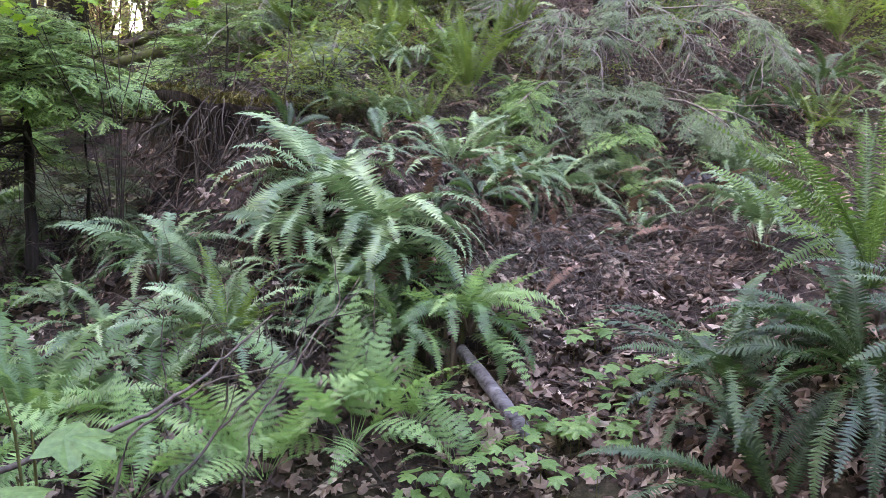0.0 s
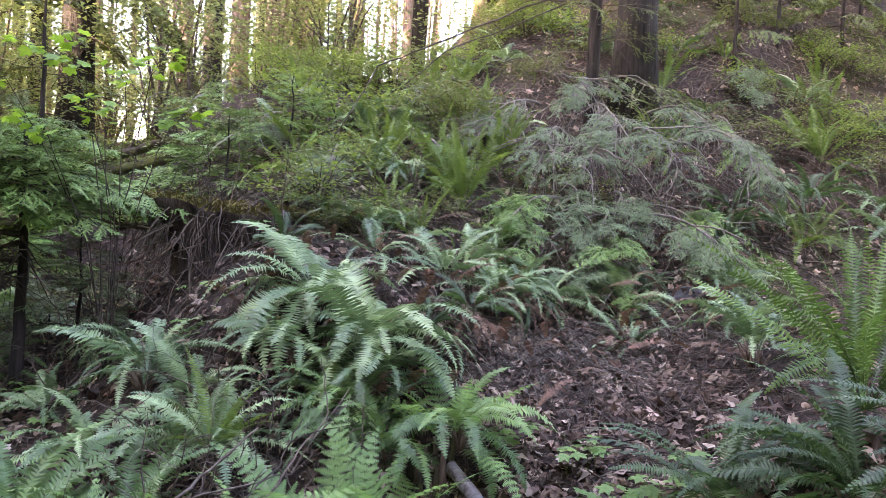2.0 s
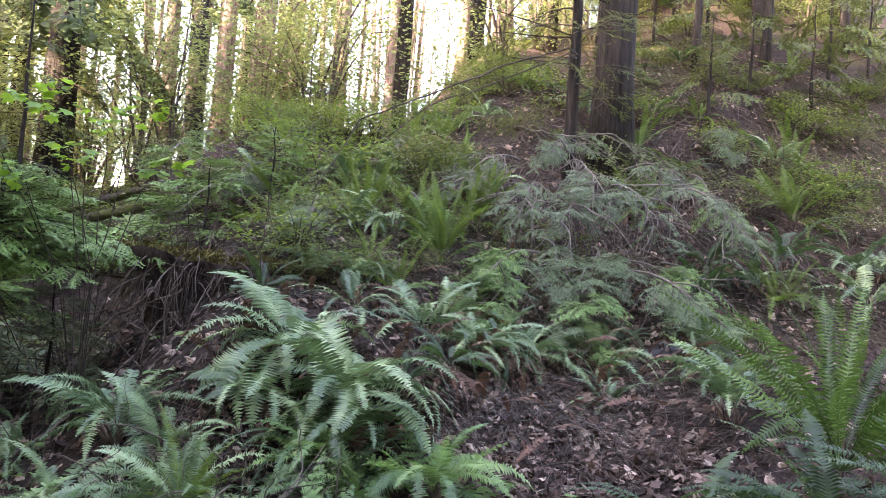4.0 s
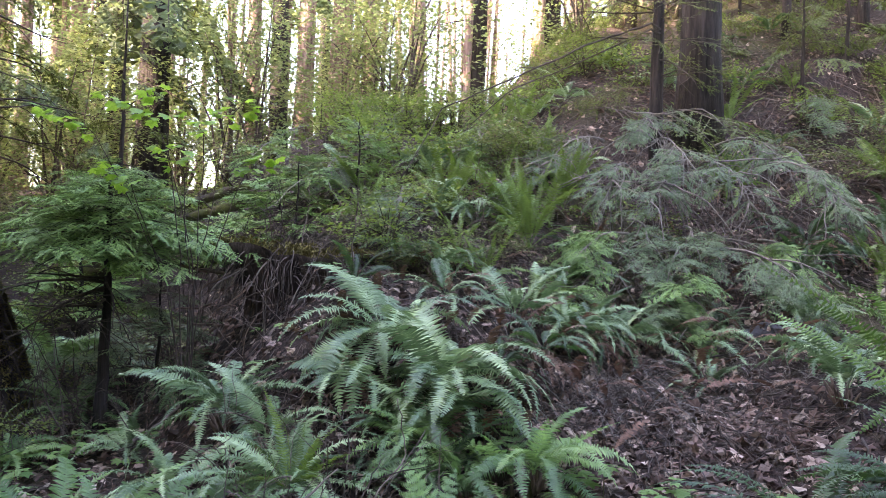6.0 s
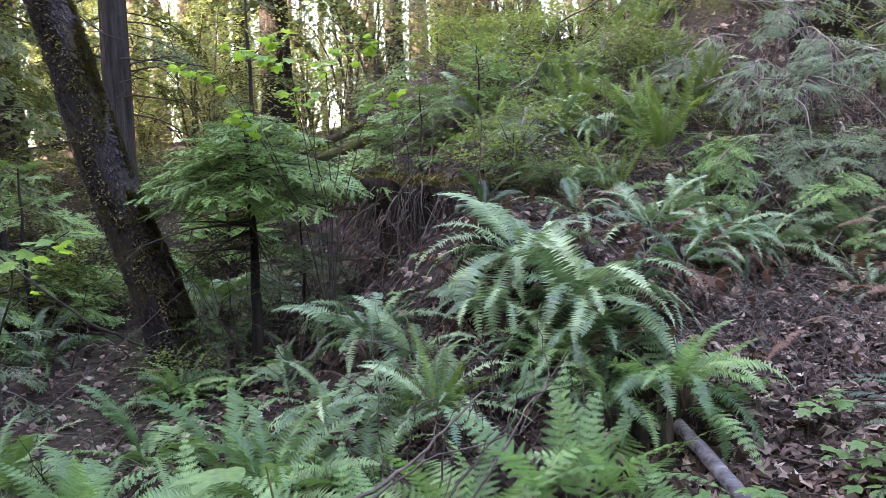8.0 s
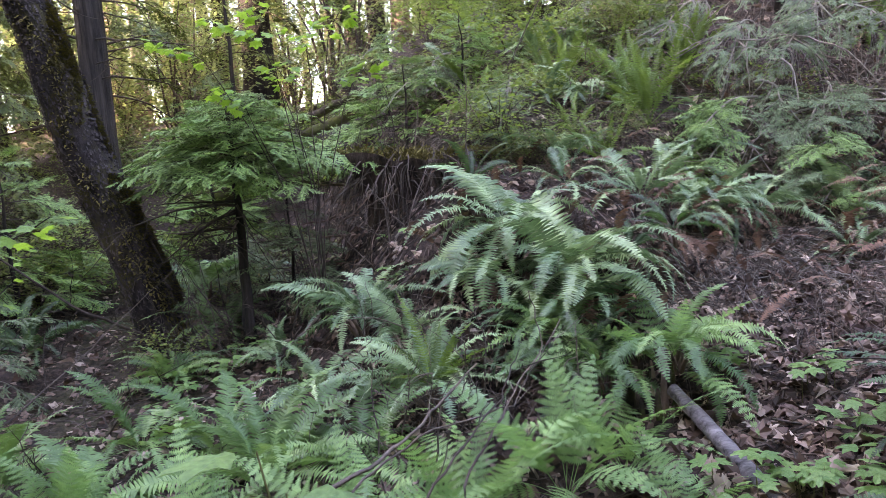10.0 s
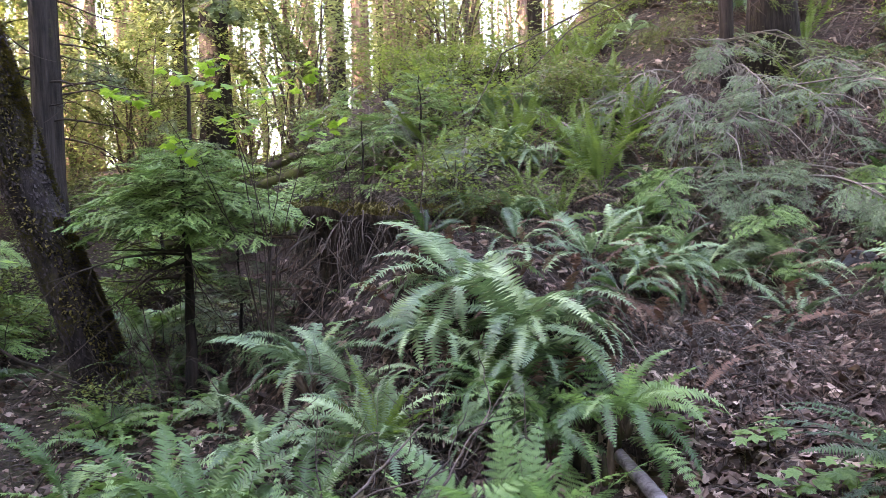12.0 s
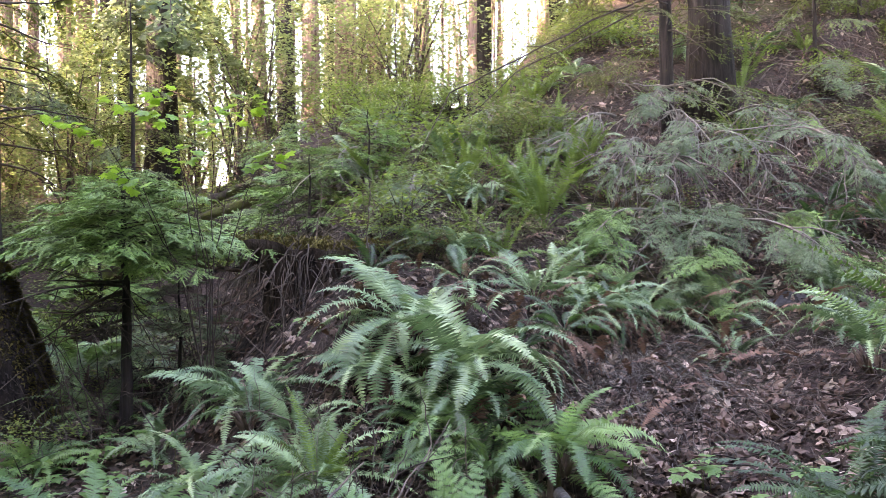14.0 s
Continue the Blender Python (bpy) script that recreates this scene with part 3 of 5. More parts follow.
def leaf_cloud(rng, count, size, rx, ry, rz, clumps, shape="oval"):
    """Leaves gathered in clumps through a rounded, gappy volume that stands on the origin."""
    s = Shape()
    centres = []
    for _ in range(clumps):
        while True:
            p = Vector((rng.uniform(-1, 1), rng.uniform(-1, 1), rng.uniform(-1, 1)))
            if 0.25 < p.length < 1:
                break
        centres.append((p, rng.uniform(0.14, 0.32)))
    for _ in range(count):
        c, w = rng.choice(centres)
        p = c + Vector((rng.gauss(0, w), rng.gauss(0, w), rng.gauss(0, w * 0.55)))
        p = Vector((p.x * rx, p.y * ry, (p.z + 1) * rz))
        a, b, q = rng.uniform(0, 6.28), rng.uniform(-0.6, 0.6), size * rng.uniform(0.5, 1.2)
        d = Vector((math.cos(a), math.sin(a), b)).normalized()
        e = d.cross(Vector((rng.uniform(-0.5, 0.5), rng.uniform(-0.5, 0.5), 1))).normalized()
        s.face((p - e * q * 0.42, p + e * q * 0.42, p + d * q * 1.15))
    return s, centres


def bush_meshes(seed, count, size, rx, ry, rz, clumps, material, stems=7, stem_r=0.008, wood=TWIG_DARK):
    rng = random.Random(seed)
    green, centres = leaf_cloud(rng, count, size, rx, ry, rz, clumps)
    w = Shape()
    w.tube([(0, 0, -0.15), (0, 0, -0.05)], [stem_r * 2, stem_r * 1.5], 4)
    for c, _ in rng.sample(centres, min(stems, len(centres))):
        tip = Vector((c.x * rx, c.y * ry, (c.z + 1) * rz))
        mid = Vector((tip.x * 0.3 + rng.uniform(-1, 1) * 0.15 * rx, tip.y * 0.3, tip.z * 0.55))
        w.tube([Vector((0, 0, -0.1)), mid * 0.5 + Vector((rng.uniform(-1, 1) * 0.05 * rx, 0, 0)), mid, (mid + tip) / 2 + Vector((0, 0, 0.05 * rz)), tip],
               [stem_r, stem_r * 0.85, stem_r * 0.7, stem_r * 0.5, stem_r * 0.2], 4, join=4)
    return w.mesh("stem", wood), green.mesh("foliage", material, False)


def bush(x, y, pair, scale, turn, label, name="shrub", category="shrub", group="shrubs on the slope", sink=0.0):
    top = thing(name, pose(x, y, height(x, y) - sink, 0, 0, turn) @ Matrix.Diagonal((scale, scale, scale, 1)), label, category, group)
    part("stem", pair[0], top)
    tagged(part("foliage", pair[1], top), kind="stuff")
    return top

# ---------------------------------------------------------------- the bank: ferns
GREEN = "sword fern with arching deep green fronds, rooted in the leafy bank"
fern(0.31, 4.4, 1.13, 0.74, 24, "fern", 1, "large sword fern with pale blue-green fronds hanging over the bank", droop=0.8, dead=7, broad=1.35, lean=14)
fern(0.63, 3.95, 0.92, 0.68, 20, "fern", 2, "sword fern with pale green fronds spreading over the dead leaves", droop=0.5, dead=4, face=-70, broad=1.35, lean=8)
fern(-0.59, 4.45, 0.64, 0.68, 20, "fern", 3, "full sword fern with upright fronds and drooping lower ones", droop=0.35)
fern(-0.17, 3.55, 0.46, 0.56, 24, "fern", 4, "upright fern with yellow-green young fronds among dry stalks", droop=0.1, dead=5)
fern(-0.95, 3.3, 0.12, 0.78, 18, "fresh", 5, "broad sword fern with fronds curling over in bright arcs", droop=0.4)
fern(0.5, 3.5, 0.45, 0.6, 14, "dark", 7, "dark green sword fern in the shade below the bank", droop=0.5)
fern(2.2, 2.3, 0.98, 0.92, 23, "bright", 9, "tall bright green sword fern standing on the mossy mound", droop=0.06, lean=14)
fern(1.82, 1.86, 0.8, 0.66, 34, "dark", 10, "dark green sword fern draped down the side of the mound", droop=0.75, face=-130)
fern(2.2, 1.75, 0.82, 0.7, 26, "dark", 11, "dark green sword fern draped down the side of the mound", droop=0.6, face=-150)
fern(1.67, 6.35, 1.68, 0.85, 16, "olive", 12, "upright fern with olive green fronds high on the slope", droop=0.1)
fern(1.02, 6.99, 2.0, 0.75, 14, "olive", 13, "upright yellow-green fern on the brow of the slope", droop=0.15)
fern(1.22, 4.94, 1.2, 0.62, 9, "fern", 14, "sparse fern with grey-green fronds above the bank", droop=0.25)
fern(2.04, 5.1, 1.05, 0.62, 14, "fern", 15, "sword fern with blue-green fronds hanging beside rust-brown dead ones", droop=0.6, dead=7)
fern(1.55, 4.72, 1.12, 0.5, 8, "fern", 16, "small sword fern on the edge of the bank", droop=0.7, dead=4)
fern(-2.1, 6.9, 0.45, 0.95, 20, "fern", 17, "large sword fern at the foot of the leaning trunk", droop=0.3)
fern(-2.3, 3.5, 0.1, 0.7, 16, "fresh", 18, GREEN, droop=0.4)
fern(-1.75, 3.9, 0.13, 0.62, 12, "fresh", 19, GREEN, droop=0.5)
fern(-1.3, 3.75, 0.12, 0.66, 14, "fresh", 20, GREEN, droop=0.4)
fern(4.5, 6.7, 1.85, 0.7, 13, "dark", 22, "dark sword fern hanging on the upper slope", droop=0.6, dead=3)
fern(6.3, 7.7, 2.5, 0.9, 15, "olive", 23, "olive green fern high on the shaded slope", droop=0.3)
fern(5.3, 6.6, 1.95, 0.85, 13, "dark", 24, "dark sword fern hanging on the upper slope", droop=0.6)
fern(3.1, 4.3, 1.0, 0.6, 12, "fern", 25, "fern with spreading fronds beside the gully", droop=0.4)
fern(2.75, 3.7, 0.95, 0.55, 12, "fern", 26, "fern with spreading fronds beside the gully", droop=0.4)
fern(2.6, 2.75, 1.0, 0.7, 14, "bright", 27, "bright green sword fern standing on the mossy mound", droop=0.3)
fern(7.4, 9.3, 3.4, 0.9, 12, "olive", 28, "olive green fern high on the shaded slope", droop=0.2)
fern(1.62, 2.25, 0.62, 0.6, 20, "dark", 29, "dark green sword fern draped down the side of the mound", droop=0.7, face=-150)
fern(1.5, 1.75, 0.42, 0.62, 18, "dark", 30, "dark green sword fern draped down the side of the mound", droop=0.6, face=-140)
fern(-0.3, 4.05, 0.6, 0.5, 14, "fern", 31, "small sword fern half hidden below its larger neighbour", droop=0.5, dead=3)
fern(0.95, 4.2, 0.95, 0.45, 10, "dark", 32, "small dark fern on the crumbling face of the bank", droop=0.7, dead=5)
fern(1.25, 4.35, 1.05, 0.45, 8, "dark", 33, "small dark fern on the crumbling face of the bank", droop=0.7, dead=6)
fern(0.75, 5.5, 1.5, 0.5, 12, "fern", 34, "fern with spreading fronds above the bank", droop=0.4)
fern(1.8, 5.7, 1.4, 0.5, 12, "fern", 35, "fern with spreading fronds above the bank", droop=0.4, dead=3)
fern(0.25, 6.6, 1.85, 0.6, 12, "olive", 36, "olive green fern on the brow of the slope", droop=0.3)
fern(2.3, 7.4, 2.25, 0.7, 12, "olive", 37, "olive green fern on the brow of the slope", droop=0.3)
fern(-0.75, 3.95, 0.35, 0.55, 12, "fern", 38, GREEN, droop=0.5)
fern(-0.5, 3.2, 0.22, 0.6, 14, "fresh", 39, GREEN, droop=0.4)
fern(-1.6, 2.95, 0.05, 0.7, 16, "fresh", 40, GREEN, droop=0.4)
fern(3.4, 5.0, 1.2, 0.5, 10, "fern", 42, "fern with spreading fronds beside the gully", droop=0.4)
fern(3.9, 5.9, 1.5, 0.55, 12, "dark", 43, "dark sword fern hanging on the upper slope", droop=0.5, dead=3)
fern(-3.4, 5.8, 0.25, 0.8, 14, "dark", 44, GREEN, droop=0.4)
fern(-2.9, 7.6, 0.45, 0.8, 14, "dark", 45, GREEN, droop=0.4)
fern(-1.95, 4.95, 0.2, 0.5, 16, "fresh", 46, "bushy young fern at the foot of the leaning trunk", droop=0.3)
fern(-1.25, 5.05, 0.25, 0.45, 12, "fern", 48, GREEN, droop=0.5)
fern(-3.2, 3.7, 0.06, 0.7, 12, "dark", 50, GREEN, droop=0.4)
fern(2.55, 5.0, 1.02, 0.5, 12, "fern", 51, "sword fern hanging over the edge of the bank", droop=0.7, dead=6)
fern(2.9, 5.35, 1.1, 0.45, 10, "dark", 52, "sword fern hanging over the edge of the bank", droop=0.7, dead=5)
fern(1.75, 4.85, 1.1, 0.45, 10, "dark", 53, "sword fern hanging over the edge of the bank", droop=0.8, dead=6)
fern(2.35, 4.45, 0.8, 0.35, 8, "fern", 54, "small fern on the leafy floor of the gully", droop=0.4)
CASCADE = "sword fern with green fronds cascading down the bank"
fern(0.61, 3.80, 0.75, 0.52, 14, "fern", 201, CASCADE, droop=0.85, broad=1.2)
fern(0.47, 3.65, 0.65, 0.5, 14, "fresh", 202, CASCADE, droop=0.8)
fern(0.63, 3.45, 0.53, 0.5, 13, "fresh", 203, CASCADE, droop=0.8)
fern(0.94, 3.35, 0.63, 0.5, 11, "fresh", 204, CASCADE, droop=0.55, face=-50, spread=240, broad=1.3)
fern(0.16, 4.10, 0.86, 0.5, 12, "fern", 205, CASCADE, droop=0.9, dead=4, broad=1.3)
fern(1.70, 4.90, 1.13, 0.5, 11, "fern", 206, CASCADE, droop=0.6, dead=3, broad=1.2)
fern(0.37, 3.75, 0.68, 0.45, 11, "dark", 207, CASCADE, droop=0.8)
fern(-0.15, 3.5, 0.48, 0.5, 8, "olive", 208, "young yellow-green fern fronds standing among dry stalks", droop=0.0)
fern(-2.09, 6.20, 0.65, 0.72, 16, "fresh", 209, "sword fern with arching fronds between the trunk and the young hemlock", droop=0.25)
fern(-1.8, 5.75, 0.36, 0.6, 14, "fresh", 210, "sword fern with arching fronds between the trunk and the young hemlock", droop=0.3)
slope_rng = random.Random(404)
for k in range(28):
    x, y = slope_rng.uniform(4.0, 9.5), slope_rng.uniform(5.8, 11.5)
    fern(x, y, height(x, y), slope_rng.uniform(0.5, 0.85), 9, ("dark", "olive", "fern")[k % 3], 500 + k, "fern scattered over the shaded upper slope", droop=0.45, dead=2)
for k in range(26):
    x, y = slope_rng.uniform(-0.2, 3.2), slope_rng.uniform(6.3, 10.5)
    fern(x, y, height(x, y), slope_rng.uniform(0.5, 0.8), 9, ("olive", "fern")[k % 2], 540 + k, "olive green fern among the brush on the slope", droop=0.3, dead=2)
for k, (x, y) in enumerate(((0.75, 5.0), (1.1, 5.45), (0.5, 5.75), (1.45, 5.3), (1.0, 6.0), (0.15, 5.2))):
    fern(x, y, height(x, y), slope_rng.uniform(0.42, 0.55), 7, ("fern", "olive", "dark")[k % 3], 580 + k, "sparse small fern on the leafy ground above the bank", droop=0.4, dead=2)
LADY = "lady fern with soft light green lacy fronds on the forest floor"
for k, (x, y, size, count) in enumerate(((0.36, 2.85, 0.76, 10), (0.02, 2.72, 0.66, 9), (0.62, 2.95, 0.6, 8), (0.95, 3.45, 0.6, 9), (-0.45, 2.75, 0.6, 8),
                                          (-1.05, 2.75, 0.6, 8), (-1.75, 3.05, 0.55, 7), (0.75, 2.6, 0.42, 6))):
    fern(x, y, height(x, y), size, count, "lady", 60 + k, LADY, "lady_fern", droop=0.3, group="lady ferns")

# ---------------------------------------------------------------- stump, logs, rock
def rotting_stump():
    rng = random.Random(5)
    top = thing("rotting_stump", pose(-0.22, 5.85, 0.68), "old rotting stump with dark dangling roots and a mossy top", "stump")
    body = Shape()
    rows, sides = 14, 96
    for j in range(rows + 1):
        u = j / rows
        for i in range(sides):
            a = 2 * math.pi * i / sides
            c, e = math.cos(a), math.sin(a)
            r = 0.42 - 0.13 * math.sin(u * math.pi) + 0.12 * noise.noise((c * 1.6, e * 1.6, u * 2.2)) + 0.13 * noise.noise((c * 5, e * 5, u * 1.5)) + 0.06 * noise.noise((c * 16, e * 16, u * 2))
            lip = 0.13 * noise.noise((c * 2, e * 2, 4)) if j > rows - 3 else 0
            body.v.append((1.35 * r * c, 0.8 * r * e, -0.3 + 1.2 * u + lip - 0.08 * c * u))
    for j in range(rows):
        for i in range(sides):
            k = (i + 1) % sides
            body.f.append((j * sides + i, j * sides + k, (j + 1) * sides + k, (j + 1) * sides + i))
    body.f.append(tuple(range(rows * sides, rows * sides + sides)))
    part("body", body.mesh("body", STUMP_WOOD), top)
    for k in range(180):
        a = rng.uniform(-3.4, 0.5)
        s = Shape()
        q, high = rng.uniform(0.85, 1.08), k % 3 > 0
        start = (0.57 * q * math.cos(a), 0.36 * q * math.sin(a), rng.uniform(0.72, 0.96) if high else rng.uniform(0.1, 0.8))
        way = (math.cos(a) * 0.5 + rng.uniform(-0.4, 0.4), math.sin(a) * 0.5, rng.uniform(-0.6, 0.2))
        path = wobble(rng, start, way, rng.uniform(0.15, 0.6), 9, 0.2 if high else 0.38, 0.24 if high else 0.1)
        r = rng.uniform(0.003, 0.008) if high else rng.uniform(0.004, 0.013)
        s.tube(path, [r * (1 - 0.7 * i / 9) for i in range(10)], 4, 0.15, rng)
        part("root", s.mesh("root", (ROOT, TWIG, TWIG_DARK)[k % 3]), top)
    moss = Shape()
    for k in range(1100):
        a, q = rng.uniform(0, 6.28), 0.5 * math.sqrt(rng.random())
        c = Vector((1.4 * q * math.cos(a), 0.9 * q * math.sin(a), 0.93 - 0.1 * math.cos(a) * q + 0.1 * noise.noise((q * 3, a, 1)) - 0.25 * max(0, q - 0.42)))
        for _ in range(7):
            d = Vector((rng.uniform(-1, 1), rng.uniform(-1, 1), rng.uniform(-0.8, 0.8))).normalized() * rng.uniform(0.02, 0.055)
            e = d.cross(Vector((0.3, 0.2, 1))).normalized() * 0.006
            moss.face((c - e, c + e, c + d))
    part("moss", moss.mesh("moss", MOSS, False), top, None, "olive brown moss")
    s = Shape()
    s.tube(wobble(rng, (0.42, -0.35, 0.2), (0.05, 0, 1), 0.75, 6, 0.08), [0.1, 0.09, 0.085, 0.07, 0.075, 0.05, 0.02], 8, 0.22, rng)
    part("snag", s.mesh("snag", LOG_GREY), top, None, "pale splintered piece of wood")


rotting_stump()


def log(points, radii, material, label, seed, stubs=0, name="fallen_log", sides=12):
    rng = random.Random(seed)
    base = Vector(points[0])
    top = thing(name, Matrix.Translation(base), label, "log")
    path, rr = [], []
    for (a, b), (ra, rb) in zip(zip(points[:-1], points[1:]), zip(radii[:-1], radii[1:])):
        for i in range(8):
            path.append(Vector(a).lerp(Vector(b), i / 8) - base + Vector((rng.uniform(-1, 1), 0, rng.uniform(-1, 1))) * ra * 0.1)
            rr.append((ra + (rb - ra) * i / 8) * rng.uniform(0.94, 1.06))
    path.append(Vector(points[-1]) - base)
    rr.append(radii[-1])
    s = Shape()
    s.tube(path, rr, sides, 0.13, rng)
    part("stem", s.mesh("stem", material), top)
    for k in range(stubs):
        i = rng.randrange(2, len(path) - 2)
        t = Shape()
        a = rng.uniform(0.3, 2.8)
        t.tube(wobble(rng, path[i], (math.cos(a), -0.4, math.sin(a)), rng.uniform(0.15, 0.5), 4, 0.2), [0.016, 0.013, 0.01, 0.007, 0.004], 5)
        part("stub", t.mesh("stub", TWIG_DARK), top)
    return top


log([(0.90, 3.24, 0.51), (1.03, 2.85, 0.34), (1.13, 2.40, 0.21), (1.20, 2.15, 0.11)], (0.03, 0.036, 0.038, 0.036), LOG_GREY, "slim weathered grey log lying down the slope", 31)
log([(-2.38, 10.30, 2.01), (-1.08, 9.60, 2.41), (-0.13, 9.00, 2.68)], (0.048, 0.054, 0.056), LOG_DARK, "long dark fallen log propped against the hillside", 32, 6)
log([(-1.82, 9.80, 1.97), (-0.52, 9.20, 2.36), (0.19, 8.60, 2.49)], (0.06, 0.068, 0.072), LOG_DARK, "mossy fallen log resting on the hillside", 33, 5)
log([(-3.3, 9.6, 1.2), (-2.2, 9.2, 1.5), (-1.2, 8.9, 1.5)], (0.16, 0.17, 0.15), LOG_DARK, "rotting log half sunk in the forest floor", 34, 2)


def broken_stump():
    rng = random.Random(15)
    top = thing("broken_stump", pose(0.83, 3.33, 0.36), "small rotten stump with crumbling bark under the grey log", "stump")
    for k in range(16):
        a = 2 * math.pi * k / 16
        s = Shape()
        path = wobble(rng, (0.085 * math.cos(a), 0.085 * math.sin(a), -0.12), (0.05 * math.cos(a), 0.05 * math.sin(a), 1), rng.uniform(0.2, 0.42), 4, 0.07)
        s.tube(path, [0.027, 0.025, 0.021, 0.016, 0.006], 5, 0.2, rng)
        part("splinter", s.mesh("splinter", ROOT if k % 2 else LOG_DARK), top)


broken_stump()


def rock(x, y, z, size, seed):
    rng = random.Random(seed)
    bm = bmesh.new()
    bmesh.ops.create_icosphere(bm, subdivisions=3, radius=1)
    for v in bm.verts:
        v.co *= 1 + 0.28 * noise.noise(v.co * 1.3 + Vector((seed, 0, 0))) + 0.06 * noise.noise(v.co * 5)
        v.co = Vector((v.co.x * size[0], v.co.y * size[1], v.co.z * size[2]))
    me = bpy.data.meshes.new("rock")
    bm.to_mesh(me)
    bm.free()
    me.materials.append(STONE)
    ob = new("rock", me)
    ob.matrix_basis = pose(x, y, z, 10, -14, 25)
    return tagged(ob, "smooth blue-grey rock bedded in the leafy slope", "rock")


rock(3.3, 5.4, 1.1, (0.2, 0.12, 0.07), 3)

# ---------------------------------------------------------------- trees near by
def leaning_maple():
    rng = random.Random(77)
    top = thing("maple_tree", pose(-2.25, 5.87, 0.25), "leaning maple trunk with dark rough bark and brown-green moss", "tree")
    s = Shape()
    path, radii = [], []
    for i in range(25):
        u = i / 24
        h = -0.3 + u * 6.3
        path.append(Vector((-0.05 - 0.23 * h - 0.02 * h * h * 0.3, -0.1 * h, h)) + Vector((0.03 * math.sin(3 * h), 0, 0)))
        radii.append((0.2 - 0.018 * h) * (1 + 0.12 * math.exp(-(h + 0.3) / 0.35)))
    s.tube(path, radii, 28, 0.0, rng)
    for i, p in enumerate(s.v):
        q = Vector(p)
        c = path[min(24, i // 28)] if i < 25 * 28 else q
        n = noise.noise(q * 5) * 0.05 + noise.noise(q * 14) * 0.035
        s.v[i] = tuple(c + (q - c) * (1 + n * 2.2))
    part("trunk", s.mesh("trunk", BARK_MAPLE), top)
    scale_shape = Shape()
    for k in range(10000):
        i = rng.uniform(0.5, 18)
        j = int(i)
        c, r = path[j].lerp(path[j + 1], i - j), radii[j] + (radii[j + 1] - radii[j]) * (i - j)
        a = rng.uniform(0, 6.28)
        o = Vector((math.cos(a), math.sin(a), 0))
        t, q = Vector((-math.sin(a), math.cos(a), 0)), c + o * r * 1.0
        w, h, d = rng.uniform(0.003, 0.009), rng.uniform(0.005, 0.019), rng.uniform(0.003, 0.02)
        up = Vector((-0.23, -0.1, 1)).normalized()
        b = q + o * d
        tip_a, tip_b = o * rng.uniform(-0.012, 0.006), o * rng.uniform(-0.012, 0.006)
        scale_shape.face((b - t * w - up * h * 0.6, b + t * w - up * h, b + t * w * 0.8 + up * h + tip_a, b - t * w + up * h * 0.7 + tip_b))
        scale_shape.face((b - t * w - up * h * 0.6, b + t * w - up * h, q + t * w * 1.2 - up * h * 1.2 - o * 0.01, q - t * w * 1.2 - up * h * 0.8 - o * 0.01))
    tagged(part("flaky_bark", scale_shape.mesh("flaky_bark", BARK_FLAKE, False), top), kind="stuff")
    moss = Shape()
    for k in range(13000):
        i = rng.uniform(1, 18)
        j = int(i)
        c, r = path[j].lerp(path[j + 1], i - j), radii[j]
        a = rng.gauss(-0.4, 0.6)
        if noise.noise((i * 0.5, a * 1.2, 7)) < -0.12:
            continue
        o = Vector((math.cos(a), math.sin(a), 0))
        q = c + o * r
        d = (o + Vector((rng.uniform(-0.6, 0.6), rng.uniform(-0.6, 0.6), rng.uniform(-0.9, 0.3)))).normalized() * rng.uniform(0.018, 0.05)
        e = d.cross(Vector((0.3, 0.5, 1))).normalized() * 0.01
        moss.face((q - e, q + e, q + d))
    tagged(part("moss", moss.mesh("moss", MOSS, False), top, None, "shaggy brown-green moss along the trunk"), kind="stuff")


leaning_maple()
sapling(-1.55, 5.5, 0.42, 1.72, 1.1, 1.05, 50, 41, LACY, "young hemlock with layered feathery green boughs and dark lower twigs", 0.05, flat=3, roll=12.0, limbs=9)
sapling(-1.25, 5.8, 0.5, 0.95, 0.15, 0.75, 24, 49, LACY_GREY, "low shaded hemlock with thin grey-green sprays", 0.02)
sapling(-3.9, 6.6, 0.3, 1.7, 0.3, 1.1, 26, 42, HEMLOCK, "young hemlock with layered feathery green boughs", 0.03)
sapling(-3.2, 4.9, 0.15, 0.9, 0.15, 0.75, 16, 43, CEDAR, "low cedar seedling with grey-green sprays near the ground", 0.015, name="cedar_seedling")
sapling(-0.6, 8.3, 1.7, 0.7, 0.3, 0.9, 22, 44, HEMLOCK, "young hemlock with layered feathery green boughs", 0.025)
sapling(0.2, 7.4, 2.0, 0.9, 0.1, 0.8, 18, 46, HEMLOCK, "young hemlock with layered feathery green boughs", 0.02)
sapling(-0.35, 7.0, 1.5, 1.0, 0.2, 0.8, 18, 47, HEMLOCK, "young hemlock with layered feathery green boughs", 0.02)
sapling(-2.6, 8.3, 0.6, 1.7, 0.3, 1.0, 26, 48, HEMLOCK, "young hemlock with layered feathery green boughs", 0.03)
for k, (x, y, tall, wide) in enumerate(((-5.2, 8.4, 4.4, 1.5), (-6.4, 10.5, 4.5, 1.6), (-3.3, 12.2, 3.6, 1.3), (-4.72, 6.2, 2.2, 1.2), (-8.0, 9.0, 4.0, 1.6))):
    sapling(x, y, height(x, y), tall, 0.3, wide, 22, 140 + k, SHADE, "shaded young hemlock with dark feathery boughs", 0.05)
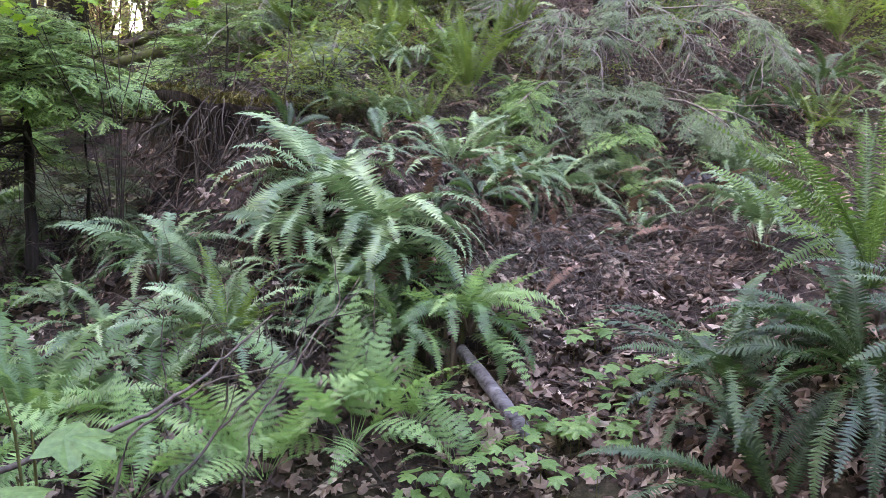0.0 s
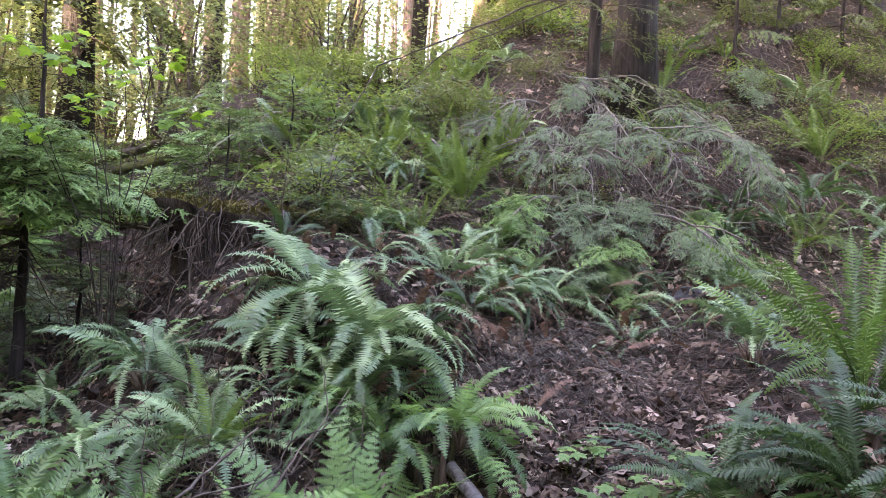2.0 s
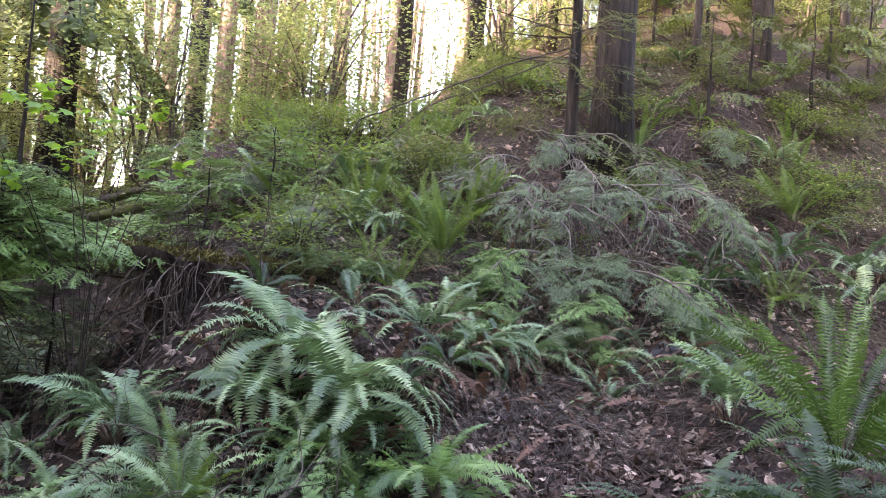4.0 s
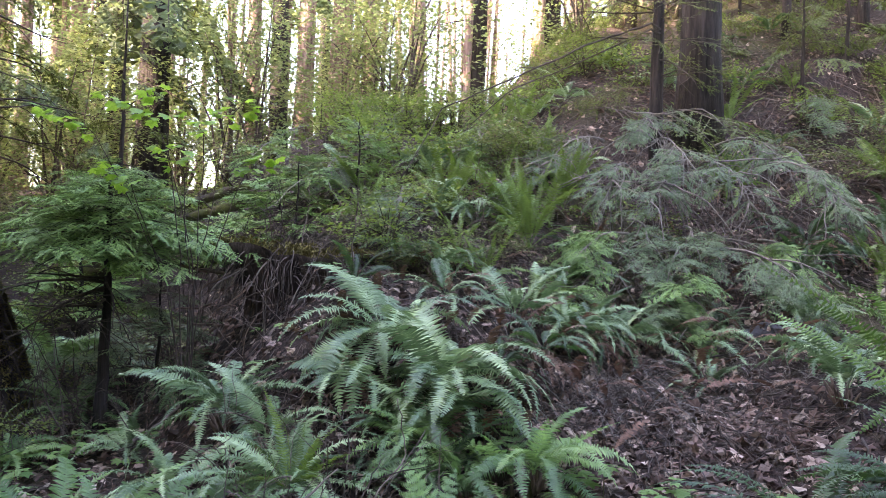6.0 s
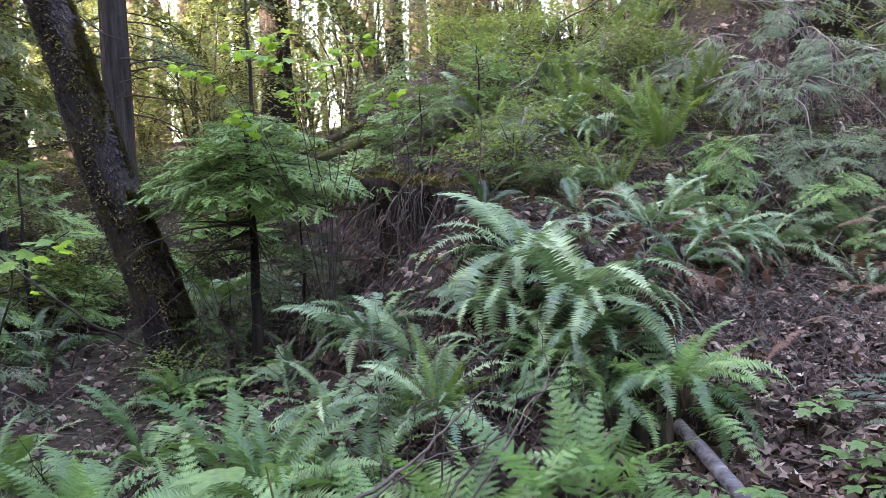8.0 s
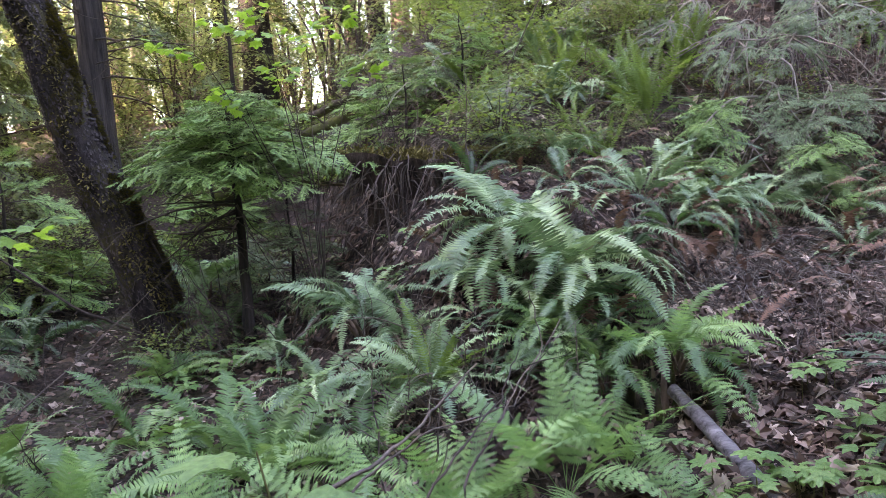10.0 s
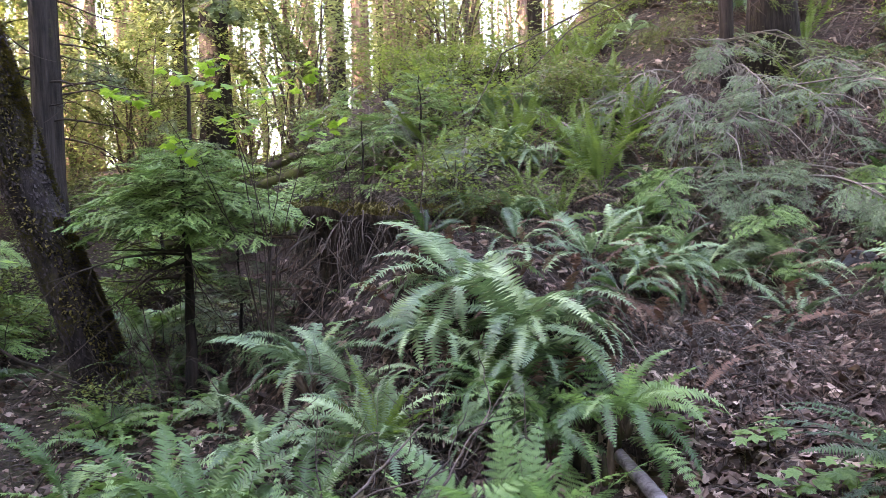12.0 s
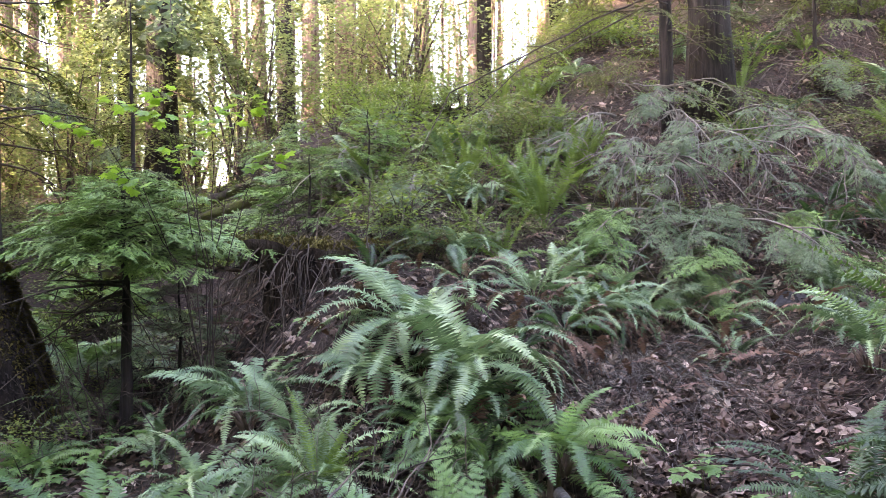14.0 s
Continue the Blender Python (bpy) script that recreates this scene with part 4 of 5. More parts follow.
for k, (x, y, tall) in enumerate(((-6.3, 9.8, 6.0), (-7.4, 11.6, 7.0), (-5.7, 13.0, 6.5), (-7.6, 15.0, 7.0))):
    sapling(x, y, height(x, y), tall, 1.6, 1.9, 34, 160 + k, SHADE, "tall young conifer with dark drooping boughs", 0.06)
sapling(3.66, 8.35, 2.75, 6.5, 0.25, 1.5, 46, 45, THIN, "slender conifer pole with thin wispy branches", 0.085, (-0.02, -0.03), "conifer_pole", limbs=22)


for k, (x, y, tall, wide) in enumerate(((6.3, 9.6, 1.7, 1.0), (7.4, 10.2, 2.4, 1.2), (8.7, 10.4, 1.8, 1.1), (9.7, 11.2, 2.6, 1.4), (5.6, 10.8, 1.6, 1.0), (10.9, 11.6, 2.2, 1.3), (8.0, 12.4, 2.6, 1.4), (11.8, 13.4, 3.0, 1.6),
                                        (6.8, 12.2, 2.2, 1.2), (9.4, 14.2, 3.2, 1.6), (12.9, 12.9, 2.6, 1.5))):
    sapling(x, y, height(x, y), tall, 0.2, wide, 14, 180 + k, SHADE, "shaded young conifer with dark boughs on the slope", 0.035)


def drooping_bough(x, y, z, turn, length, seed, pool, label, pitch=10.0, twigs=3, bare=9):
    rng = random.Random(seed)
    top = thing("cedar_bough", pose(x, y, z, 0, 0, turn), label, "branch", "drooping cedar boughs")
    s = Shape()
    main = wobble(rng, (0, 0, 0), (1, 0, math.tan(radians(pitch))), length, 12, 0.1, 0.1)
    s.tube(main, [0.013 * (1 - 0.8 * i / 12) for i in range(13)], 5)
    part("branch", s.mesh("branch", TWIG_PALE), top)
    for k in range(twigs * 4):
        i = rng.randrange(3, 13)
        q = min(0.6, 0.45 * length) * rng.uniform(0.5, 1.1)
        m = Matrix.Translation(main[i]) @ pose(0, 0, 0, 0, 0, rng.uniform(-65, 65)) @ pose(0, 0, 0, rng.uniform(-25, 25), rng.uniform(5, 45), 0)
        add_bough(top, rng.choice(pool), m @ Matrix.Diagonal((q, q, q, 1)))
    for k in range(bare):
        t = Shape()
        path = wobble(rng, main[rng.randrange(2, 12)], (rng.uniform(-0.3, 0.7), rng.uniform(-0.8, 0.8), rng.uniform(-0.8, 0.1)), rng.uniform(0.3, 1.0), 7, 0.3, rng.uniform(0.04, 0.2))
        r = rng.choice((0.0025, 0.0035, 0.0045, 0.006, 0.0085))
        t.tube(path, [r * (1 - 0.7 * j / 7) for j in range(8)], 4)
        part("bare_twig", t.mesh("bare_twig", TWIG_PALE), top)
    return top


SPRAY = "drooping cedar bough with grey-green sprays and many pale bare twigs"
for k, (x, y, z, turn, length) in enumerate(((3.5, 7.9, 3.1, -120, 1.3), (3.2, 7.4, 2.85, -95, 1.3), (4.0, 7.6, 2.9, -75, 1.3), (2.8, 7.7, 2.9, -140, 1.2),
                                              (3.5, 6.9, 2.6, -100, 1.1), (2.8, 7.0, 2.55, -125, 1.1), (4.1, 7.0, 2.6, -70, 1.2), (3.1, 6.8, 2.35, -110, 1.0))):
    drooping_bough(x, y, z, turn, length, 80 + k, CEDAR, SPRAY, 14.0, 3, 24)
for k, (x, y, z, turn, length) in enumerate(((2.9, 6.0, 1.75, -120, 1.1), (2.5, 6.1, 1.85, -150, 1.1), (3.2, 6.0, 1.75, -85, 1.1), (2.2, 5.8, 1.6, -130, 0.9), (3.4, 6.3, 1.85, -60, 1.1), (2.7, 5.7, 1.6, -100, 0.9), (3.1, 6.4, 1.95, -110, 1.1), (3.7, 6.2, 1.85, -90, 1.0), (2.6, 6.5, 2.0, -90, 1.0))):
    drooping_bough(x, y, z, turn, length, 90 + k, LACY if k % 2 else LACY_GREY, "low spreading bough with grey-green feathery sprays", 6.0, 3, 7)

# ---------------------------------------------------------------- forest behind
DARK = "tall conifer with dark ridged bark and bare lower branches"
PALE = "tall conifer with reddish bark painted in a sunlit tone"
big_tree(-3.78, 15.76, 0.33, 19, 101, BARK, DARK, (0.005, 0), 3.6, 38, 2.8, 14)
big_tree(-4.35, 9.6, 0.19, 17, 102, BARK, DARK, (0.01, 0), 5.6, 26, 2.4, 18)
big_tree(-4.95, 17.5, 0.2, 18, 103, BARK, DARK, (0.01, 0), 3.6, 30)
big_tree(4.38, 8.8, 0.25, 20, 104, BARK, "broad conifer trunk with grey fibrous bark on the slope", (-0.01, 0), 6.0, 26, 3.0, 16)
for k, (x, y, r, m) in enumerate(((-6.5, 20, 0.19, BARK_PAINTED_SUN), (-8.0, 19, 0.16, BARK_PAINTED_SUN), (-0.1, 17.5, 0.27, BARK_PAINTED_SUN), (1.9, 19, 0.2, BARK_PAINTED_SUN), (3.6, 20, 0.22, BARK),
                                   (4.72, 18, 0.15, BARK_PAINTED_SUN), (5.9, 21, 0.26, BARK), (8.5, 17, 0.2, BARK), (11.5, 18, 0.22, BARK), (-2.2, 19.5, 0.2, BARK_PAINTED_SUN),
                                   (-10.5, 17, 0.25, BARK), (-1.2, 22, 0.18, BARK_PAINTED_SUN), (10.5, 14.5, 0.2, BARK), (14, 16, 0.25, BARK), (7.2, 14.5, 0.13, BARK), (-7.4, 12.5, 0.2, BARK), (-9.5, 9.5, 0.25, BARK))):
    big_tree(x, y, r, 16 + (k * 37 % 5), 120 + k, m, PALE if m is BARK_PAINTED_SUN else DARK, (0.012 * ((k % 3) - 1), 0), 5.5 + (k % 3), 18, 2.6, 7)
for k, (x, y, r) in enumerate(((6.9, 11.0, 0.07), (8.6, 11.5, 0.09), (9.6, 13.2, 0.12), (11.2, 12.6, 0.1), (12.6, 14.5, 0.15), (7.9, 13.4, 0.08), (10.4, 16.0, 0.14), (5.9, 12.6, 0.06))):
    big_tree(x, y, r, 12, 170 + k, BARK, "slim conifer with dark bark on the shaded slope", (0.01, 0), 2.4, 10, 2.0, 7)
far_rng = random.Random(9)
for k in range(46):
    a, d = radians(far_rng.uniform(-38, 30)), far_rng.uniform(17, 38)
    x, y = d * math.sin(a), d * math.cos(a)
    if abs(math.degrees(a) - 13) < 3.2:
        continue
    m = far_rng.choice((BARK_PAINTED_SUN, BARK_PAINTED_SUN, BARK))
    big_tree(x, y, far_rng.uniform(0.1, 0.26), far_rng.uniform(14, 20), 200 + k, m, PALE if m is BARK_PAINTED_SUN else DARK, (far_rng.uniform(-0.02, 0.02), 0), 6.5, 5, 2.6, 3)

UNDER = [bush_meshes(300 + k, 3400, 0.085, 1.6, 1.6, 1.9, 46, SUNNY, 9, 0.03, TWIG) for k in range(3)]
LOW = [bush_meshes(320 + k, 850, 0.045, 0.55, 0.55, 0.33, 30, SHRUB if k % 2 else BRUSH, 16, 0.007, TWIG_DARK if k % 2 else TWIG) for k in range(4)]
under_rng = random.Random(19)
for k in range(92):
    a, d = radians(under_rng.uniform(-40, 42)), under_rng.uniform(14, 22) if k % 5 < 2 else under_rng.uniform(23, 38)
    if abs(math.degrees(a) - 14) < 3 and d < 40:
        continue
    bush(d * math.sin(a), d * math.cos(a), UNDER[k % 3], under_rng.uniform(0.7, 1.3), under_rng.uniform(0, 360),
         "airy understory tree with sunlit yellow-green leaves", "understory_tree", "tree", "understory trees")
low_rng = random.Random(29)
for k in range(56):
    x, y = low_rng.uniform(-0.8, 3.2), low_rng.uniform(5.8, 13)
    if x < 0.0 and 7.8 < y < 9.2:
        continue
    bush(x + (y - 6) * 0.12, y, LOW[k % 4], low_rng.uniform(0.55, 1.05), low_rng.uniform(0, 360), "low leafy shrub with small yellow-green leaves on the slope")
for k in range(105):
    x, y = low_rng.uniform(3.8, 14), low_rng.uniform(7.0, 17)
    bush(x, y, LOW[k % 4], low_rng.uniform(0.5, 1.0), low_rng.uniform(0, 360), "low leafy shrub with small yellow-green leaves on the slope")
for k in range(16):
    x, y = low_rng.uniform(0.2, 1.9), low_rng.uniform(4.9, 6.3)
    bush(x, y, LOW[k % 4], low_rng.uniform(0.28, 0.45), low_rng.uniform(0, 360), "small sprig of brush among the fallen leaves above the bank")
for k in range(60):
    x, y = low_rng.uniform(-7.5, -0.8), low_rng.uniform(6.6, 13)
    if x > -2.6 and 7.8 < y < 9.4:
        continue
    bush(x, y, LOW[k % 4], low_rng.uniform(0.6, 1.2), low_rng.uniform(0, 360), "low leafy shrub on the flat forest floor")



def far_woods():
    """Foliage and thin stems of the woods far behind, too many to count, with a gap of sky over the saddle."""
    rng = random.Random(88)
    g, w = Shape(), Shape()
    for k in range(1600):
        a, d = (rng.uniform(-62, 62), rng.uniform(30, 56)) if k < 1350 else (rng.uniform(-45, -16), rng.uniform(28, 46))
        high = abs(a - 13.5) < 4
        base = 3.5 + (rng.uniform(0, 1) ** (2.2 if high else 0.9)) * (5 if high else 24)
        c = Vector((d * math.sin(radians(a)), d * math.cos(radians(a)), base))
        wide = rng.uniform(0.8, 2.0)
        for _ in range(84):
            p = c + Vector((rng.gauss(0, wide), rng.gauss(0, wide), rng.gauss(0, wide * 0.8)))
            t, q = rng.uniform(0, 6.28), rng.uniform(0.12, 0.33)
            u = Vector((math.cos(t), math.sin(t), rng.uniform(-0.7, 0.5)))
            v = u.cross(Vector((rng.uniform(-0.6, 0.6), rng.uniform(-0.6, 0.6), 1))).normalized()
            g.face((p, p + u * q * 0.5 + v * q * 0.35, p + u * q, p + u * q * 0.5 - v * q * 0.35))
    for k in range(330):
        a, d = radians(rng.uniform(-60, 60)), rng.uniform(20, 48)
        x, y = d * math.sin(a), d * math.cos(a)
        z, r, lean = height(x, y) - 0.5, rng.uniform(0.025, 0.1), rng.uniform(-0.9, 0.9)
        w.tube([(x, y, z), (x + lean * 0.4, y, z + 6), (x + lean, y, z + 14)], [r, r * 0.8, r * 0.3], 5)
    tagged(new("far_woods", g.mesh("far_woods", SUNNY, False)), "sunlit yellow-green foliage of the woods far behind", "woods", kind="stuff")
    # these stems wear the bark colour with sunlight painted in
    tagged(new("far_trunks", w.mesh("far_trunks", BARK_PAINTED_SUN)), "thin trunks of the woods far behind, painted in a pale sunlit tone", "woods", kind="stuff")


far_woods()


def unseen_shade_woods():
    """Unseen foliage and trunks, added at the sides of and behind the viewer to block sun and low sky light."""
    rng = random.Random(98)
    g, w = Shape(), Shape()
    # taller and denser on the sun side, so the near bank stays shaded
    for k in range(1500):
        a, d = radians(rng.uniform(62, 298) if k < 750 else rng.uniform(212, 284)), rng.uniform(12, 28)
        tall = 23 if 205 < math.degrees(a) < 284 else 16
        c = Vector((d * math.sin(a), d * math.cos(a), rng.uniform(0.5, tall)))
        for _ in range(34):
            p = c + Vector((rng.gauss(0, 1.3), rng.gauss(0, 1.3), rng.gauss(0, 1.0)))
            t, q = rng.uniform(0, 6.28), rng.uniform(0.35, 0.9)
            u = Vector((math.cos(t), math.sin(t), rng.uniform(-0.7, 0.5)))
            v = u.cross(Vector((rng.uniform(-0.6, 0.6), rng.uniform(-0.6, 0.6), 1))).normalized()
            g.face((p, p + u * q * 0.5 + v * q * 0.4, p + u * q, p + u * q * 0.5 - v * q * 0.4))
    # low clumps added behind the viewer to cut light from the front
    for k in range(650):
        a, d = radians(rng.uniform(85, 275)), rng.uniform(8, 15)
        c = Vector((d * math.sin(a), d * math.cos(a), rng.uniform(0, 7)))
        for _ in range(30):
            p = c + Vector((rng.gauss(0, 1.0), rng.gauss(0, 1.0), rng.gauss(0, 0.8)))
            t, q = rng.uniform(0, 6.28), rng.uniform(0.35, 0.8)
            u = Vector((math.cos(t), math.sin(t), rng.uniform(-0.7, 0.5)))
            v = u.cross(Vector((rng.uniform(-0.6, 0.6), rng.uniform(-0.6, 0.6), 1))).normalized()
            g.face((p - v * q * 0.4, p + v * q * 0.4, p + u * q * 1.2))
    # high clumps added towards the sun to shade the right-hand slope
    for k in range(900):
        a, d = radians(rng.uniform(252, 285)), rng.uniform(9.5, 20)
        c = Vector((d * math.sin(a), d * math.cos(a), rng.uniform(7, 20)))
        for _ in range(34):
            p = c + Vector((rng.gauss(0, 1.0), rng.gauss(0, 1.0), rng.gauss(0, 0.8)))
            t, q = rng.uniform(0, 6.28), rng.uniform(0.35, 0.8)
            u = Vector((math.cos(t), math.sin(t), rng.uniform(-0.7, 0.5)))
            v = u.cross(Vector((rng.uniform(-0.6, 0.6), rng.uniform(-0.6, 0.6), 1))).normalized()
            g.face((p - v * q * 0.4, p + v * q * 0.4, p + u * q * 1.2))
    for k in range(90):
        a, d = radians(rng.uniform(60, 300)), rng.uniform(10, 26)
        x, y, r = d * math.sin(a), d * math.cos(a), rng.uniform(0.12, 0.4)
        w.tube([(x, y, height(x, y) - 0.5), (x, y, 8), (x + 0.3, y, 20)], [r, r * 0.8, r * 0.3], 8)
    tagged(new("surrounding_foliage", g.mesh("surrounding_foliage", NEEDLE_FAR, False)), "unseen green foliage added beside and behind the viewer to block light", "woods", kind="stuff")
    tagged(new("unseen_shade_trunks", w.mesh("unseen_shade_trunks", BARK)), "unseen dark trunks added under the light-blocking foliage", "woods", kind="stuff")


unseen_shade_woods()

# ---------------------------------------------------------------- vine maples and twigs
VINE_ENDS = ((-0.92, -0.2, 2.0, -0.3), (-0.55, -0.3, 2.1, 0.1), (-0.25, -0.2, 2.15, -0.1), (-0.1, -0.3, 1.75, 0.05), (-0.5, -0.25, 1.65, -0.2), (0.34, -0.2, 2.1, 0.15), (0.04, -0.1, 2.0, 0.1),
             (0.5, -0.2, 1.75, 0.2))
vine_maple(-0.95, 5.2, 0.48, [([(0, 0, 0), (bow * 0.5, ey * 0.3, ez * 0.5), (bow * 0.6 + ex * 0.45, ey * 0.65, ez * 0.92), (ex, ey, ez)], 0.005, 0.66) for ex, ey, ez, bow in VINE_ENDS],
           51, "vine maple with thin dark stems and bright green lobed leaves", 0.1, 10)
vine_maple(-2.6, 4.0, 0.1, [([(0, 0, 0), (0.1, -0.1, 0.7), (0.35, -0.3, 1.2), (0.75, -0.5, 1.35)], 0.009, 0.5), ([(0, 0, 0), (-0.2, 0, 0.9), (-0.2, -0.1, 1.7), (0.1, -0.3, 2.2)], 0.01, 0.5)],
           52, "vine maple with thin dark stems and bright green lobed leaves", 0.1, 10)

# ---------------------------------------------------------------- forest floor
def litter(count, seed, spots, size, name, label):
    rng = random.Random(seed)
    kinds = [maple_leaf_shape(1.0, rng, 1.0, True) for _ in range(6)]
    s = Shape()
    for _ in range(count):
        x0, x1, y0, y1 = rng.choice(spots)
        x, y = rng.uniform(x0, x1), rng.uniform(y0, y1)
        q = size * rng.uniform(0.45, 1.25)
        m = Matrix.Translation((x, y, relief(x, y) + 0.012)) @ slope_turn(x, y) @ pose(0, 0, 0, rng.gauss(0, 26), rng.gauss(0, 26), rng.uniform(0, 360)) @ Matrix.Diagonal((q, q * rng.uniform(0.5, 1), q * rng.uniform(0.5, 2), 1))
        s.add(rng.choice(kinds), m)
    return tagged(new(name, s.mesh(name, LITTER, False)), label, "leaf litter", kind="stuff")


litter(12500, 61, [(1.2, 2.5, 1.3, 2.5), (0.9, 2.5, 2.3, 4.2), (0.6, 2.6, 2.2, 5.2), (1.0, 4.0, 3.0, 6.5), (-0.6, 1.6, 2.4, 4.6), (-1.6, 0.5, 2.6, 6.0)], 0.086, "leaf_litter", "dry brown and pinkish fallen maple leaves covering the soil")
litter(9000, 62, [(-4.2, -1.2, 3.0, 6.2), (-4, 1, 3, 8), (1, 6, 5, 9), (2, 9, 6, 12), (3.5, 10, 5, 12)], 0.1, "leaf_litter", "dry brown fallen leaves scattered over the slope")


def ground_twigs(count, seed, box, name, label, material, r=0.0035):
    rng = random.Random(seed)
    s = Shape()
    for _ in range(count):
        x, y = rng.uniform(box[0], box[1]), rng.uniform(box[2], box[3])
        a, n = rng.uniform(0, 6.28), rng.uniform(0.08, 0.45)
        path = []
        for i in range(4):
            px, py = x + math.cos(a) * n * i / 3 + rng.uniform(-0.01, 0.01), y + math.sin(a) * n * i / 3
            path.append((px, py, relief(px, py) + 0.012 + rng.uniform(0, 0.03)))
        w = r * rng.uniform(0.4, 1.4)
        s.tube(path, [w, w, w * 0.8, w * 0.5], 3)
    return tagged(new(name, s.mesh(name, material)), label, "twigs", kind="stuff")


ground_twigs(2600, 63, (-3, 8, 2.2, 9), "fallen_twigs", "thin dry twigs strewn over the forest floor", TWIG)
ground_twigs(1600, 64, (-3, 5, 2.2, 7.5), "fallen_twigs", "dark dead stalks strewn over the forest floor", TWIG_DARK, 0.005)


def stalk_mesh():
    s = Shape()
    s.tube([(0, 0, -0.1), (0.02, 0, 0.5), (0, 0, 1)], [0.012, 0.011, 0.008], 4)
    return s.mesh("stalk", STEM)


STALK = stalk_mesh()


def seedling_patch(x, y, count, spread, seed):
    rng = random.Random(seed)
    for _ in range(count):
        px, py, h = x + rng.gauss(0, spread), y + rng.gauss(0, spread), rng.uniform(0.06, 0.17)
        top = thing("seedling", pose(px, py, relief(px, py), 0, 0, rng.uniform(0, 360)), "small bright green lobed seedling on the forest floor", "plant", "seedlings")
        part("stalk", STALK, top, Matrix.Diagonal((h, h, h, 1)))
        for k in range(3):
            q = rng.uniform(0.055, 0.1)
            part("leaf", rng.choice(SEED_LEAVES), top, pose(0, 0, h) @ pose(0, 0, 0, rng.uniform(-20, 20), rng.uniform(-5, 20), k * 120 + rng.uniform(-25, 25)) @ Matrix.Diagonal((q, q, q, 1)))


for k, (x, y, count, spread) in enumerate(((1.5, 2.72, 11, 0.1), (1.3, 2.45, 15, 0.13), (1.55, 3.2, 5, 0.08), (1.15, 3.3, 5, 0.1), (1.0, 2.55, 9, 0.15),
                                             (0.75, 2.4, 10, 0.14), (2.4, 2.9, 5, 0.12), (1.75, 2.75, 3, 0.08), (-1.6, 4.9, 26, 0.3), (-2.0, 5.0, 20, 0.2), (-0.9, 5.0, 14, 0.25))):
    seedling_patch(x, y, count, spread, 400 + k)


def lone_twig(points, r, seed, material, label):
    rng = random.Random(seed)
    base = Vector(points[0])
    path = []
    for a, b in zip(points[:-1], points[1:]):
        for i in range(6):
            path.append(Vector(a).lerp(Vector(b), i / 6) - base + Vector((rng.uniform(-1, 1), rng.uniform(-1, 1), rng.uniform(-1, 1))) * 0.008)
    path.append(Vector(points[-1]) - base)
    top = thing("dead_branch", Matrix.Translation(base), label, "branch", "dead branches")
    s = Shape()
    n = len(path)
    s.tube(path, [r * (1 - 0.7 * i / n) for i in range(n)], 5, 0.1, rng)
    part("stem", s.mesh("stem", material), top)
    for k in range(3):
        i = rng.randrange(n // 3, n - 2)
        d = (path[i + 1] - path[i]).normalized()
        t = Shape()
        t.tube(wobble(rng, path[i], d + Vector((rng.uniform(-0.7, 0.7), rng.uniform(-0.5, 0.5), rng.uniform(-0.5, 0.5))), rng.uniform(0.12, 0.35), 4, 0.2), [r * 0.4, r * 0.35, r * 0.3, r * 0.2, r * 0.1], 4)
        part("side_twig", t.mesh("side_twig", material), top)


def dry_strands(count, seed, boxes, name, label, material):
    """Dead stalks, rootlets and grass that hang down the face of the bank."""
    rng = random.Random(seed)
    s = Shape()
    for _ in range(count):
        x0, x1, y0, y1 = rng.choice(boxes)
        x, y = rng.uniform(x0, x1), rng.uniform(y0, y1)
        n, a = rng.uniform(0.08, 0.3), rng.gauss(-1.57, 0.7)
        path = [(x, y, relief(x, y) - 0.01)]
        lift = rng.uniform(0.01, 0.07)
        for i in (1, 2, 3):
            px, py = x + math.cos(a) * n * i / 3, y + math.sin(a) * n * i / 3
            path.append((px, py, relief(px, py) + lift * (1, 1.1, 0.4)[i - 1]))
        w = rng.uniform(0.0012, 0.0032)
        s.tube(path, [w, w, w * 0.8, w * 0.4], 3)
    return tagged(new(name, s.mesh(name, material)), label, "dry grass", kind="stuff")


FACE = [(0.3, 2.6, 3.5, 4.7), (1.2, 3.4, 3.6, 5.2), (-0.6, 1.2, 3.2, 4.6)]
dry_strands(1000, 71, FACE, "dry_stalks", "pale dry stalks and rootlets hanging down the bank", TWIG)
dry_strands(1500, 72, FACE + [(0.2, 3.6, 5, 8)], "dry_stalks", "dark dead stalks matted over the bank", TWIG_DARK)
dry_strands(3400, 73, [(1.2, 5.5, 5, 9), (-0.6, 2.2, 5, 8), (3.5, 10, 5.5, 12)], "dry_stalks", "pale dry stalks matted over the upper slope", TWIG)


def dead_frond_mat(count, seed, boxes):
    rng = random.Random(seed)
    for _ in range(count):
        x0, x1, y0, y1 = rng.choice(boxes)
        x, y = rng.uniform(x0, x1), rng.uniform(y0, y1)
        q = rng.uniform(0.3, 0.6)
        ob = new("fallen_frond", rng.choice(FRONDS["dead_droop"]))
        ob.matrix_basis = Matrix.Translation((x, y, relief(x, y) + 0.05)) @ pose(0, 0, 0, 0, 0, rng.gauss(-90, 50)) @ pose(0, 0, 0, rng.uniform(-30, 30), -45, 0) @ Matrix.Diagonal((q, q, q * 0.6, 1))
        tagged(ob, "withered rust-brown fern frond lying on the bank", "fern frond", "fallen fronds")


dead_frond_mat(130, 74, [(0.6, 3.2, 4.0, 5.2), (-0.4, 2.6, 3.6, 4.8), (0, 3, 4.2, 5.6), (1.2, 4.2, 5, 7)])

ground_twigs(1500, 65, (3.5, 10, 6, 12), "fallen_twigs", "dead sticks strewn over the upper slope", TWIG, 0.009)
